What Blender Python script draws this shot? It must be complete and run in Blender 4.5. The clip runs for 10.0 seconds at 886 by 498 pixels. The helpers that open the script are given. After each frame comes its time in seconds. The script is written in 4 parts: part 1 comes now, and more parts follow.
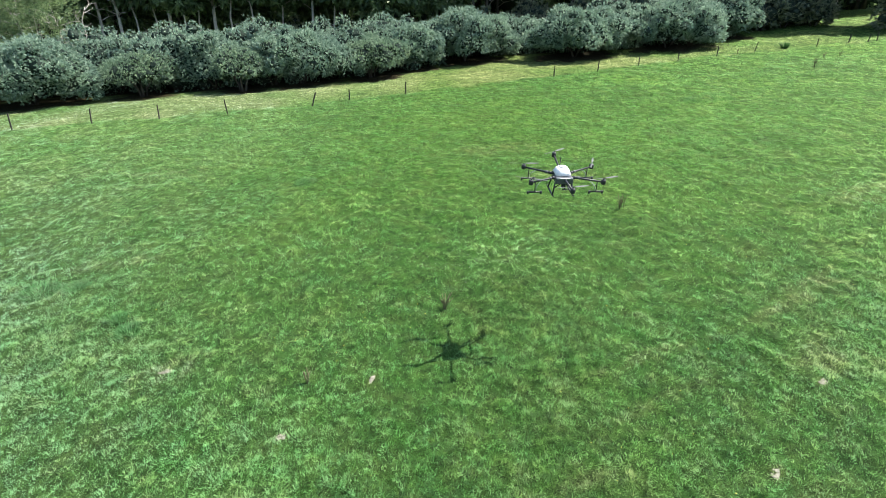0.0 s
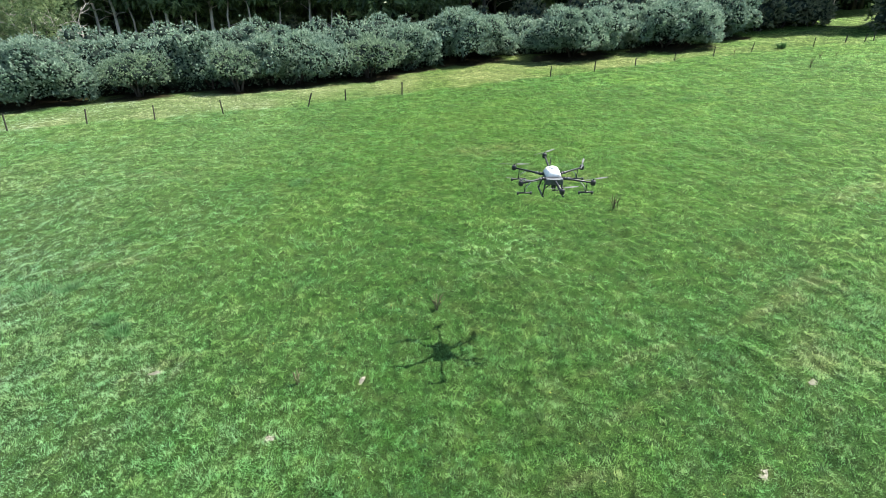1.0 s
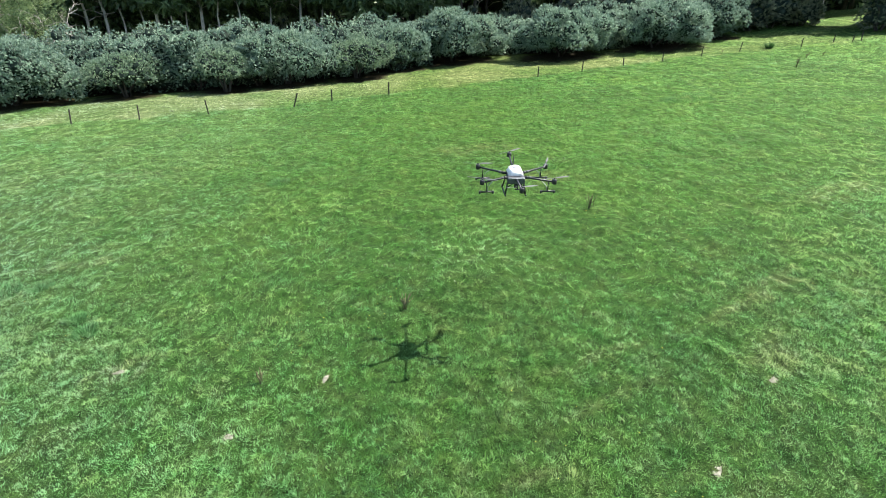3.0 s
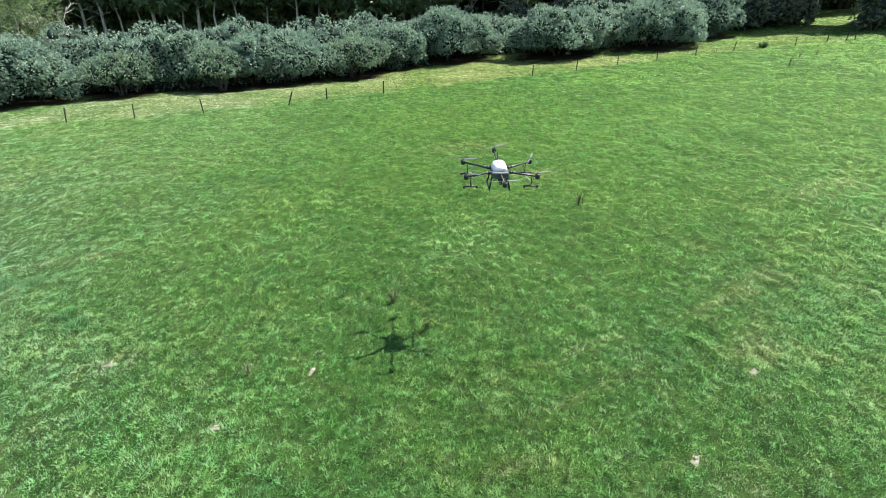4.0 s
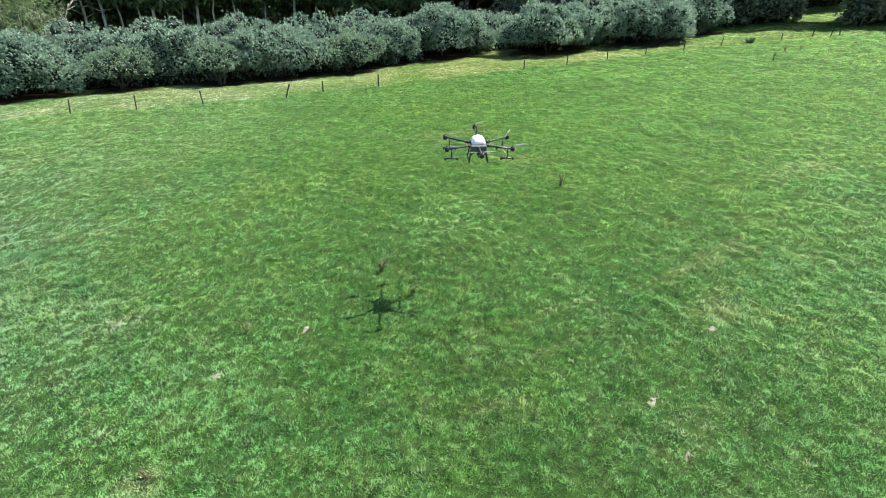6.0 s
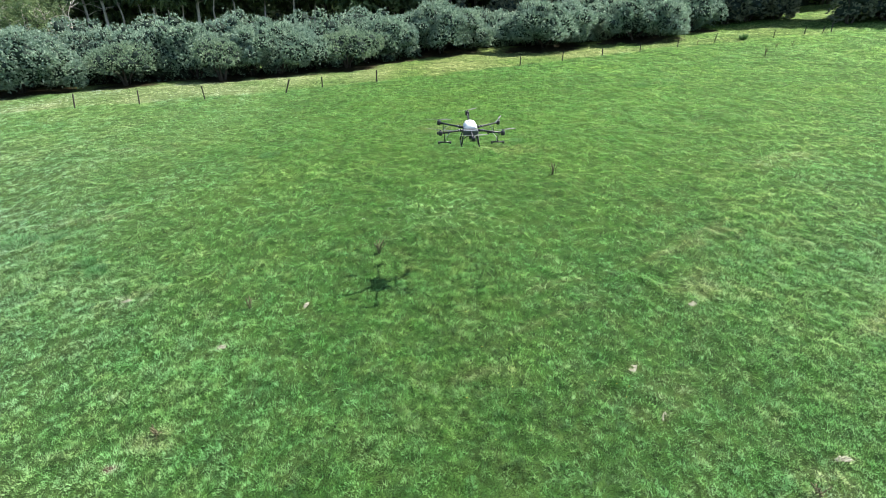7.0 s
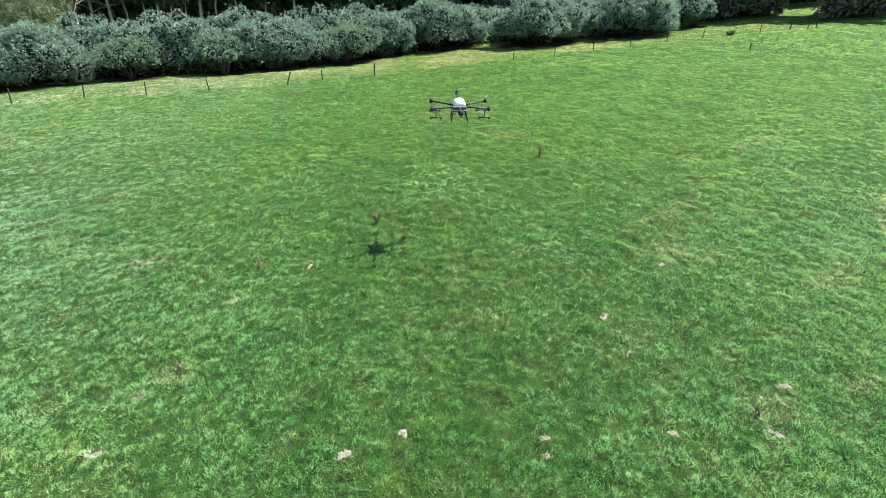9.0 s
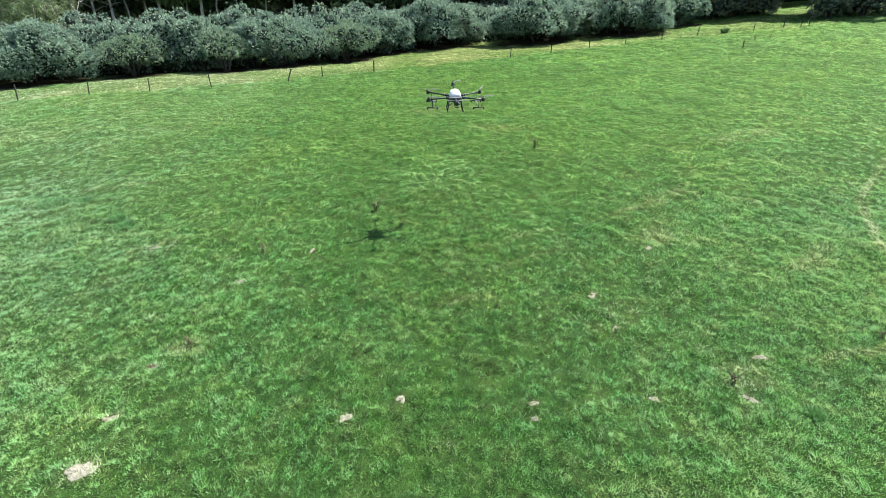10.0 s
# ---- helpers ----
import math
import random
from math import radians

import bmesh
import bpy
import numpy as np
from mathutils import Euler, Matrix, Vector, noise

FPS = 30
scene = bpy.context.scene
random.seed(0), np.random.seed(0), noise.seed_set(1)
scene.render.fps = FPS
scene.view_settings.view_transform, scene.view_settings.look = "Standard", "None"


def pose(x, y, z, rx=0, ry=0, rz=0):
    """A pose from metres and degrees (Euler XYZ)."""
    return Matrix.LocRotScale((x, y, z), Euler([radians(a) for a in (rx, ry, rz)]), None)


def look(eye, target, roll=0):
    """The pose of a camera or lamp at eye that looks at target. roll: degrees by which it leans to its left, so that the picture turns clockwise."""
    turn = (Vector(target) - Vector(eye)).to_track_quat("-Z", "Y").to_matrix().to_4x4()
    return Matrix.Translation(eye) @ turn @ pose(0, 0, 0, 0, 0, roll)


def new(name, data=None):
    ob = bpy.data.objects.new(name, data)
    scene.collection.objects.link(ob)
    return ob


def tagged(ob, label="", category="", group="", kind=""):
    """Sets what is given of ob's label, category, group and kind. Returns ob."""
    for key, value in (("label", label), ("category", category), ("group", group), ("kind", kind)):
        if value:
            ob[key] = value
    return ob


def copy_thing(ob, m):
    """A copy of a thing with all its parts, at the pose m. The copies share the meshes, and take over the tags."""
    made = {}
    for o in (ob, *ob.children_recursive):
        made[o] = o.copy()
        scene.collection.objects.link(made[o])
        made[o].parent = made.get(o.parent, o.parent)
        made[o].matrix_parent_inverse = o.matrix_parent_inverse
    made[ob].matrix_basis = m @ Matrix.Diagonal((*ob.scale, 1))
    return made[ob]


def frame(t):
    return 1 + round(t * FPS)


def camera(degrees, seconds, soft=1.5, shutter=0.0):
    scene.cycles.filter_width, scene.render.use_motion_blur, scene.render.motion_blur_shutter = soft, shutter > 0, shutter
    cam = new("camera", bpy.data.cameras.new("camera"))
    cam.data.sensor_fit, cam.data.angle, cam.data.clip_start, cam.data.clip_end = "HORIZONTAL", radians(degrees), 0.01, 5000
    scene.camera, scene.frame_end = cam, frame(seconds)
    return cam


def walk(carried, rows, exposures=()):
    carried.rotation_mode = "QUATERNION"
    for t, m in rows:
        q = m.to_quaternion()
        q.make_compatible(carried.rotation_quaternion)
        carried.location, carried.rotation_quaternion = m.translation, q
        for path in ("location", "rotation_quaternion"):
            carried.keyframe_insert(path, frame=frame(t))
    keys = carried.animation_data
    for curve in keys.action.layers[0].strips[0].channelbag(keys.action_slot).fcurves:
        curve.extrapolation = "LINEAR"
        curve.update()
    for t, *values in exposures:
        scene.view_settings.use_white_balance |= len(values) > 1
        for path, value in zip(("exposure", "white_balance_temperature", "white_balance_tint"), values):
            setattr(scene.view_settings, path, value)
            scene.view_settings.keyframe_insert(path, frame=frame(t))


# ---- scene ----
import functools

# ---------------------------------------------------------------- camera
cam = camera(81.7, 10.0, soft=0.64)
PATH = [
    (0.0, 0.083, -0.038, 8.927, -22.49, 0.21, 0.72),
    (0.5, 0.168, -0.027, 8.929, -22.48, 0.20, 0.69),
    (1.0, 0.301, -0.024, 8.944, -22.48, 0.19, 0.66),
    (1.5, 0.478, -0.027, 8.949, -22.47, 0.18, 0.62),
    (2.0, 0.705, -0.036, 8.953, -22.46, 0.17, 0.59),
    (2.5, 0.929, -0.038, 8.950, -22.46, 0.17, 0.55),
    (4.0, 1.477, -0.262, 8.860, -22.44, 0.14, 0.44),
    (4.5, 1.604, -0.473, 8.797, -22.43, 0.13, 0.41),
    (5.0, 1.722, -0.798, 8.705, -22.43, 0.12, 0.37),
    (5.5, 1.805, -1.138, 8.602, -22.42, 0.12, 0.34),
    (7.0, 2.039, -2.346, 8.225, -22.41, 0.09, 0.23),
    (7.5, 2.096, -2.744, 8.114, -22.40, 0.08, 0.19),
    (8.0, 2.159, -3.161, 8.008, -22.39, 0.08, 0.15),
    (8.5, 2.204, -3.554, 7.913, -22.39, 0.07, 0.11),
    (9.0, 2.256, -3.971, 7.811, -22.38, 0.06, 0.08),
    (9.5, 2.297, -4.356, 7.721, -22.38, 0.05, 0.04),
    (10.0, 2.344, -4.771, 7.626, -22.37, 0.04, 0.00),
]
EXPOSURE = 1.38
walk(cam, [(t, pose(x, y, z, 90 + pitch, 0, yaw) @ pose(0, 0, 0, 0, 0, roll)) for t, x, y, z, pitch, roll, yaw in PATH],
     [(0.0, EXPOSURE), (10.0, EXPOSURE)])

# ---------------------------------------------------------------- world and sun
SUN_AZ, SUN_EL = 21.0, 57.0          # azimuth from +x towards +y, elevation
sun_way = Vector((math.cos(radians(SUN_AZ)) * math.cos(radians(SUN_EL)), math.sin(radians(SUN_AZ)) * math.cos(radians(SUN_EL)), math.sin(radians(SUN_EL))))
world = bpy.data.worlds.new("sky")
scene.world = world
world.use_nodes = True
wn = world.node_tree.nodes
sky = wn.new("ShaderNodeTexSky")
sky.sky_type = "NISHITA"
sky.sun_disc = False
sky.sun_elevation, sky.sun_rotation = radians(SUN_EL), radians(90 - SUN_AZ)
wn["Background"].inputs["Strength"].default_value = 0.11
world.node_tree.links.new(sky.outputs[0], wn["Background"].inputs["Color"])
sun_data = bpy.data.lights.new("sun", "SUN")
sun_data.energy, sun_data.angle, sun_data.color = 5.0, radians(0.6), (1.0, 0.95, 0.87)
sun = new("sun", sun_data)
sun.matrix_world = look(sun_way * 80, (0, 0, 0))


# ---------------------------------------------------------------- material helpers
def material(name):
    m = bpy.data.materials.new(name)
    m.use_nodes = True
    nt = m.node_tree
    return m, nt.nodes, nt.links, nt.nodes["Principled BSDF"]


def ramp(nodes, stops):
    r = nodes.new("ShaderNodeValToRGB")
    e = r.color_ramp.elements
    while len(e) < len(stops):
        e.new(0.5)
    for k, (at, col) in zip(e, stops):
        k.position, k.color = at, (*col, 1)
    return r


def noise_node(nodes, links, scale, detail=4, rough=0.6, coord=None):
    n = nodes.new("ShaderNodeTexNoise")
    n.inputs["Scale"].default_value, n.inputs["Detail"].default_value, n.inputs["Roughness"].default_value = scale, detail, rough
    if coord:
        links.new(coord, n.inputs["Vector"])
    return n


def mix_col(nodes, links, fac, a, b, mode="MIX"):
    m = nodes.new("ShaderNodeMix")
    m.data_type, m.blend_type = "RGBA", mode
    for slot, v in ((0, fac), (6, a), (7, b)):
        if isinstance(v, (int, float)):
            m.inputs[slot].default_value = v
        elif isinstance(v, tuple):
            m.inputs[slot].default_value = (*v, 1)
        else:
            links.new(v, m.inputs[slot])
    return m.outputs[2]


def attr(nodes, name):
    a = nodes.new("ShaderNodeAttribute")
    a.attribute_name = name
    return a.outputs["Fac"]


def math_node(nodes, links, op, a, b):
    m = nodes.new("ShaderNodeMath")
    m.operation = op
    for slot, v in ((0, a), (1, b)):
        if isinstance(v, (int, float)):
            m.inputs[slot].default_value = v
        else:
            links.new(v, m.inputs[slot])
    return m.outputs[0]


def meadow_colour(nodes, links, blade):
    """Grass colour shared by blades and turf: wide drifts, small patches, one tint a blade, dry places."""
    pos = nodes.new("ShaderNodeNewGeometry").outputs["Position"]
    wide = noise_node(nodes, links, 0.16, 3, 0.6, pos)
    small = noise_node(nodes, links, 1.1, 4, 0.65, pos)
    a = ramp(nodes, [(0.30, (0.069, 0.154, 0.048)), (0.5, (0.093, 0.206, 0.054)), (0.72, (0.146, 0.264, 0.065))])
    links.new(wide.outputs["Fac"], a.inputs[0])
    b = ramp(nodes, [(0.28, (0.062, 0.145, 0.050)), (0.5, (0.096, 0.206, 0.058)), (0.75, (0.168, 0.268, 0.078))])
    links.new(small.outputs["Fac"], b.inputs[0])
    col = mix_col(nodes, links, 0.5, a.outputs[0], b.outputs[0])
    pale = mix_col(nodes, links, attr(nodes, "dry"), (0.190, 0.215, 0.075), (0.42, 0.43, 0.27))
    dry = mix_col(nodes, links, small.outputs["Fac"], (0.175, 0.210, 0.085), pale)
    spots = noise_node(nodes, links, 1.7, 5, 0.7, pos)
    worn = ramp(nodes, [(0.50, (0, 0, 0)), (0.66, (0.75, 0.75, 0.75))])
    links.new(spots.outputs["Fac"], worn.inputs[0])
    col = mix_col(nodes, links, worn.outputs[0], col, (0.132, 0.205, 0.068))
    lush = ramp(nodes, [(0.34, (0.75, 0.75, 0.75)), (0.48, (0, 0, 0))])
    links.new(spots.outputs["Fac"], lush.inputs[0])
    col = mix_col(nodes, links, lush.outputs[0], col, (0.070, 0.190, 0.040))
    col = mix_col(nodes, links, attr(nodes, "dry"), col, dry)
    # colour grows bluer towards the low side of the paddock
    sep = nodes.new("ShaderNodeSeparateXYZ")
    links.new(pos, sep.inputs[0])
    cool = math_node(nodes, links, "MULTIPLY_ADD", sep.outputs[0], -0.09)
    cool.node.inputs[2].default_value = -0.1
    cool.node.use_clamp = True
    col = mix_col(nodes, links, cool, col, mix_col(nodes, links, 1.0, col, (1.0, 1.02, 1.30), "MULTIPLY"))
    if blade:
        # low tint carries painted shade as well as a blade's own tone
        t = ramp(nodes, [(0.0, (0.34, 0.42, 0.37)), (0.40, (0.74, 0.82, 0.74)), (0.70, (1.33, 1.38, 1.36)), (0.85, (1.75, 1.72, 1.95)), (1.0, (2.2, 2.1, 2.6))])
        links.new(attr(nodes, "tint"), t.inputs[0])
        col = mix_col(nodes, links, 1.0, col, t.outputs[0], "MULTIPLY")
        h = ramp(nodes, [(0.10, (0.90, 1.0, 1.10)), (0.5, (1.0, 1.0, 1.0)), (0.90, (1.13, 1.02, 0.86))])
        links.new(attr(nodes, "hue"), h.inputs[0])
        col = mix_col(nodes, links, 1.0, col, h.outputs[0], "MULTIPLY")
    return col


def blade_material():
    m, n, l, p = material("meadow_blades")
    col = meadow_colour(n, l, True)
    l.new(col, p.inputs["Base Color"])
    p.inputs["Roughness"].default_value = 0.5
    p.inputs["Specular IOR Level"].default_value = 0.18
    # the lie of the clump softens each blade's own facing
    lie = n.new("ShaderNodeAttribute")
    lie.attribute_name = "lie"
    both = n.new("ShaderNodeMix")
    both.data_type = "VECTOR"
    both.inputs[0].default_value = 0.55
    l.new(n.new("ShaderNodeNewGeometry").outputs["Normal"], both.inputs[4])
    l.new(lie.outputs["Vector"], both.inputs[5])
    unit = n.new("ShaderNodeVectorMath")
    unit.operation = "NORMALIZE"
    l.new(both.outputs[1], unit.inputs[0])
    l.new(unit.outputs[0], p.inputs["Normal"])
    tr = n.new("ShaderNodeBsdfTranslucent")
    l.new(mix_col(n, l, 1.0, col, (1.0, 1.10, 0.98), "MULTIPLY"), tr.inputs["Color"])
    mx = n.new("ShaderNodeMixShader")
    mx.inputs[0].default_value = 0.40
    l.new(p.outputs[0], mx.inputs[1])
    l.new(tr.outputs[0], mx.inputs[2])
    l.new(mx.outputs[0], n["Material Output"].inputs[0])
    return m


def turf_material():
    m, n, l, p = material("turf")
    col = meadow_colour(n, l, False)
    col = mix_col(n, l, attr(n, "tint"), col, (0.050, 0.036, 0.025))
    pos = n.new("ShaderNodeNewGeometry").outputs["Position"]
    fine = noise_node(n, l, 42.0, 4, 0.8, pos)
    lumps = noise_node(n, l, 5.0, 3, 0.6, pos)
    # colour multiplied paler and yellower with y, up the slope
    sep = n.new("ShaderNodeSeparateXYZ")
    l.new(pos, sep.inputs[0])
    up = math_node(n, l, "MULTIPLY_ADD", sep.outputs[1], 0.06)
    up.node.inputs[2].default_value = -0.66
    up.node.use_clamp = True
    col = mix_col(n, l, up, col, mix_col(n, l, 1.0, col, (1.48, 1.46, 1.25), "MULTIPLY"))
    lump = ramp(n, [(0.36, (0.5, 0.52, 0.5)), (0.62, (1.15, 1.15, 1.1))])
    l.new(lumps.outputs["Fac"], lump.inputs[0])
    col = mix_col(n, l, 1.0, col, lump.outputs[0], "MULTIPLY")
    # near-black noise paints the shade between blades into the turf colour
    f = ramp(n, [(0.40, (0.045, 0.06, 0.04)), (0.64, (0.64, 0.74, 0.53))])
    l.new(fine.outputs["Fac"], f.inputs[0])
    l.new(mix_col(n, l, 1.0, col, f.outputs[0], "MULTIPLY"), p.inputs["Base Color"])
    p.inputs["Roughness"].default_value = 0.9
    p.inputs["Specular IOR Level"].default_value = 0.1
    bump = n.new("ShaderNodeBump")
    bump.inputs["Strength"].default_value, bump.inputs["Distance"].default_value = 0.8, 0.06
    l.new(fine.outputs["Fac"], bump.inputs["Height"])
    l.new(bump.outputs[0], p.inputs["Normal"])
    return m


def leaf_material(name, dark, mid, light, rough=0.4, spec=0.5, through_light=0.2):
    m, n, l, p = material(name)
    r = ramp(n, [(0.0, dark), (0.55, mid), (1.0, light)])
    l.new(attr(n, "tint"), r.inputs[0])
    pos = n.new("ShaderNodeNewGeometry").outputs["Position"]
    wide = noise_node(n, l, 0.5, 3, 0.6, pos)
    w = ramp(n, [(0.3, (0.75, 0.8, 0.8)), (0.7, (1.2, 1.15, 1.05))])
    l.new(wide.outputs["Fac"], w.inputs[0])
    col = mix_col(n, l, 1.0, r.outputs[0], w.outputs[0], "MULTIPLY")
    l.new(col, p.inputs["Base Color"])
    p.inputs["Roughness"].default_value, p.inputs["Specular IOR Level"].default_value = rough, spec
    tr = n.new("ShaderNodeBsdfTranslucent")
    l.new(col, tr.inputs["Color"])
    mx = n.new("ShaderNodeMixShader")
    mx.inputs[0].default_value = through_light
    l.new(p.outputs[0], mx.inputs[1])
    l.new(tr.outputs[0], mx.inputs[2])
    l.new(mx.outputs[0], n["Material Output"].inputs[0])
    return m


def rough_material(name, a, b, scale, rough=0.85, spec=0.2, bump_d=0.02, stretch=(1, 1, 1), metal=0.0):
    """Two colours in noise at two scales, with a bump: bark, wood, soil, plastic, metal."""
    m, n, l, p = material(name)
    tc = n.new("ShaderNodeTexCoord")
    mp = n.new("ShaderNodeMapping")
    mp.inputs["Scale"].default_value = stretch
    l.new(tc.outputs["Object"], mp.inputs["Vector"])
    big = noise_node(n, l, scale, 5, 0.65, mp.outputs[0])
    fine = noise_node(n, l, scale * 7, 4, 0.6, mp.outputs[0])
    r = ramp(n, [(0.3, a), (0.7, b)])
    l.new(big.outputs["Fac"], r.inputs[0])
    f = ramp(n, [(0.3, (0.8, 0.8, 0.8)), (0.7, (1.15, 1.15, 1.15))])
    l.new(fine.outputs["Fac"], f.inputs[0])
    l.new(mix_col(n, l, 1.0, r.outputs[0], f.outputs[0], "MULTIPLY"), p.inputs["Base Color"])
    p.inputs["Roughness"].default_value, p.inputs["Specular IOR Level"].default_value, p.inputs["Metallic"].default_value = rough, spec, metal
    if bump_d:
        bump = n.new("ShaderNodeBump")
        bump.inputs["Strength"].default_value, bump.inputs["Distance"].default_value = 0.7, bump_d
        l.new(fine.outputs["Fac"], bump.inputs["Height"])
        l.new(bump.outputs[0], p.inputs["Normal"])
    return m


MAT_BLADE = blade_material()
MAT_TURF = turf_material()
MAT_SHRUB = leaf_material("shrub_leaves", (0.070, 0.130, 0.096), (0.232, 0.345, 0.262), (0.43, 0.545, 0.45), 0.55, 0.35, 0.42)
MAT_OLIVE = leaf_material("olive_leaves", (0.090, 0.150, 0.098), (0.200, 0.300, 0.195), (0.36, 0.46, 0.32), 0.5, 0.3, 0.3)
MAT_WOODS = leaf_material("forest_leaves", (0.045, 0.080, 0.040), (0.105, 0.165, 0.075), (0.20, 0.28, 0.13), 0.5, 0.35, 0.3)
MAT_PINE = leaf_material("pale_needles", (0.085, 0.145, 0.070), (0.19, 0.28, 0.13), (0.34, 0.43, 0.23), 0.55, 0.3, 0.4)
MAT_SCRUB = leaf_material("dark_scrub_leaves", (0.070, 0.090, 0.058), (0.160, 0.185, 0.120), (0.28, 0.31, 0.20), 0.5, 0.35, 0.3)
# dark filler colour that paints the shade deep inside the crowns
MAT_CORE = rough_material("shaded_core", (0.020, 0.032, 0.024), (0.045, 0.064, 0.050), 3.0, 0.95, 0.05)
MAT_BARK = rough_material("dark_bark", (0.030, 0.027, 0.022), (0.085, 0.076, 0.064), 4.0, 0.9, 0.1, 0.03, (1, 1, 0.25))
MAT_PALE_BARK = rough_material("pale_bark", (0.26, 0.24, 0.21), (0.56, 0.53, 0.48), 3.0, 0.85, 0.15, 0.02, (1, 1, 0.25))
MAT_POST = rough_material("weathered_post", (0.030, 0.027, 0.024), (0.095, 0.085, 0.072), 6.0, 0.9, 0.1, 0.006, (1, 1, 0.15))
MAT_SOIL = rough_material("dry_soil", (0.16, 0.150, 0.110), (0.36, 0.348, 0.280), 14.0, 0.95, 0.05, 0.02)
MAT_STRAW = rough_material("dry_stalks", (0.092, 0.090, 0.052), (0.185, 0.165, 0.095), 12.0, 0.85, 0.15, 0.0)
MAT_DUNG = rough_material("dark_soil", (0.05, 0.035, 0.025), (0.13, 0.095, 0.065), 9.0, 0.95, 0.05, 0.02)


# ---------------------------------------------------------------- mesh helpers
def mesh_np(name, verts, faces, mats, tint=None, dry=None, slots=None, smooth=False, hue=None, lie=None):
    """A mesh from numpy arrays: verts (n, 3), faces (m, 3) or (m, 4)."""
    me = bpy.data.meshes.new(name)
    verts, faces = np.ascontiguousarray(verts, np.float32), np.ascontiguousarray(faces, np.int32)
    m, k = faces.shape
    me.vertices.add(len(verts))
    me.vertices.foreach_set("co", verts.ravel())
    me.loops.add(m * k)
    me.loops.foreach_set("vertex_index", faces.ravel())
    me.polygons.add(m)
    me.polygons.foreach_set("loop_start", np.arange(0, m * k, k, dtype=np.int32))
    for mat in mats:
        me.materials.append(mat)
    if slots is not None:
        me.polygons.foreach_set("material_index", np.ascontiguousarray(slots, np.int32))
    for key, values in (("tint", tint), ("dry", dry), ("hue", hue)):
        if values is not None:
            me.attributes.new(key, "FLOAT", "POINT").data.foreach_set("value", np.ascontiguousarray(values, np.float32))
    if lie is not None:
        me.attributes.new("lie", "FLOAT_VECTOR", "POINT").data.foreach_set("vector", np.ascontiguousarray(lie, np.float32).ravel())
    me.update(calc_edges=True)
    me.polygons.foreach_set("use_smooth", np.full(m, smooth, dtype=bool))
    return me


def part(name, bm, mat, parent, label=""):
    """Links a bmesh as one mesh object under a thing or a part."""
    me = bpy.data.meshes.new(name)
    bm.to_mesh(me)
    bm.free()
    me.materials.append(mat)
    ob = new(name, me)
    ob.parent = parent
    if label:
        ob["label"] = label
    return ob


def tube(bm, points, radii, sides=8, cap=True):
    """A round bar through points with one radius at each."""
    rings = []
    pts = [Vector(p) for p in points]
    for i, p in enumerate(pts):
        way = (pts[min(i + 1, len(pts) - 1)] - pts[max(i - 1, 0)]).normalized()
        side = way.cross(Vector((0, 0, 1)) if abs(way.z) < 0.9 else Vector((1, 0, 0))).normalized()
        up = side.cross(way)
        rings.append([bm.verts.new(p + radii[i] * (math.cos(a) * side + math.sin(a) * up)) for a in (2 * math.pi * k / sides for k in range(sides))])
    for a, b in zip(rings, rings[1:]):
        for k in range(sides):
            f = bm.faces.new((a[k], a[(k + 1) % sides], b[(k + 1) % sides], b[k]))
            f.smooth = True
    if cap:
        bm.faces.new(rings[0][::-1])
        bm.faces.new(rings[-1])


def block(bm, centre, size, bevel=0.0, m=None):
    """A box with bevelled edges."""
    made = bmesh.ops.create_cube(bm, size=1.0)["verts"]
    bmesh.ops.scale(bm, vec=size, verts=made)
    if m:
        bmesh.ops.transform(bm, matrix=m, verts=made)
    bmesh.ops.translate(bm, vec=centre, verts=made)
    if bevel:
        edges = list({e for v in made for e in v.link_edges})
        bmesh.ops.bevel(bm, geom=edges, offset=bevel, segments=2, affect="EDGES", profile=0.5)


@functools.lru_cache(maxsize=None)
def table(seed, depth):
    return np.random.RandomState(seed).rand(256, 256, depth)


def vnoise(x, y, scale, seed):
    """Smooth value noise over the plan, 0 to 1."""
    g = table(seed, 1)[:, :, 0]
    u, v = np.asarray(x) * scale + 517.3, np.asarray(y) * scale + 341.7
    i, j = np.floor(u).astype(int), np.floor(v).astype(int)
    a, b = u - i, v - j
    a, b = a * a * (3 - 2 * a), b * b * (3 - 2 * b)
    p, q, i1, j1 = i % 256, j % 256, (i + 1) % 256, (j + 1) % 256
    return (g[p, q] * (1 - a) + g[i1, q] * a) * (1 - b) + (g[p, j1] * (1 - a) + g[i1, j1] * a) * b


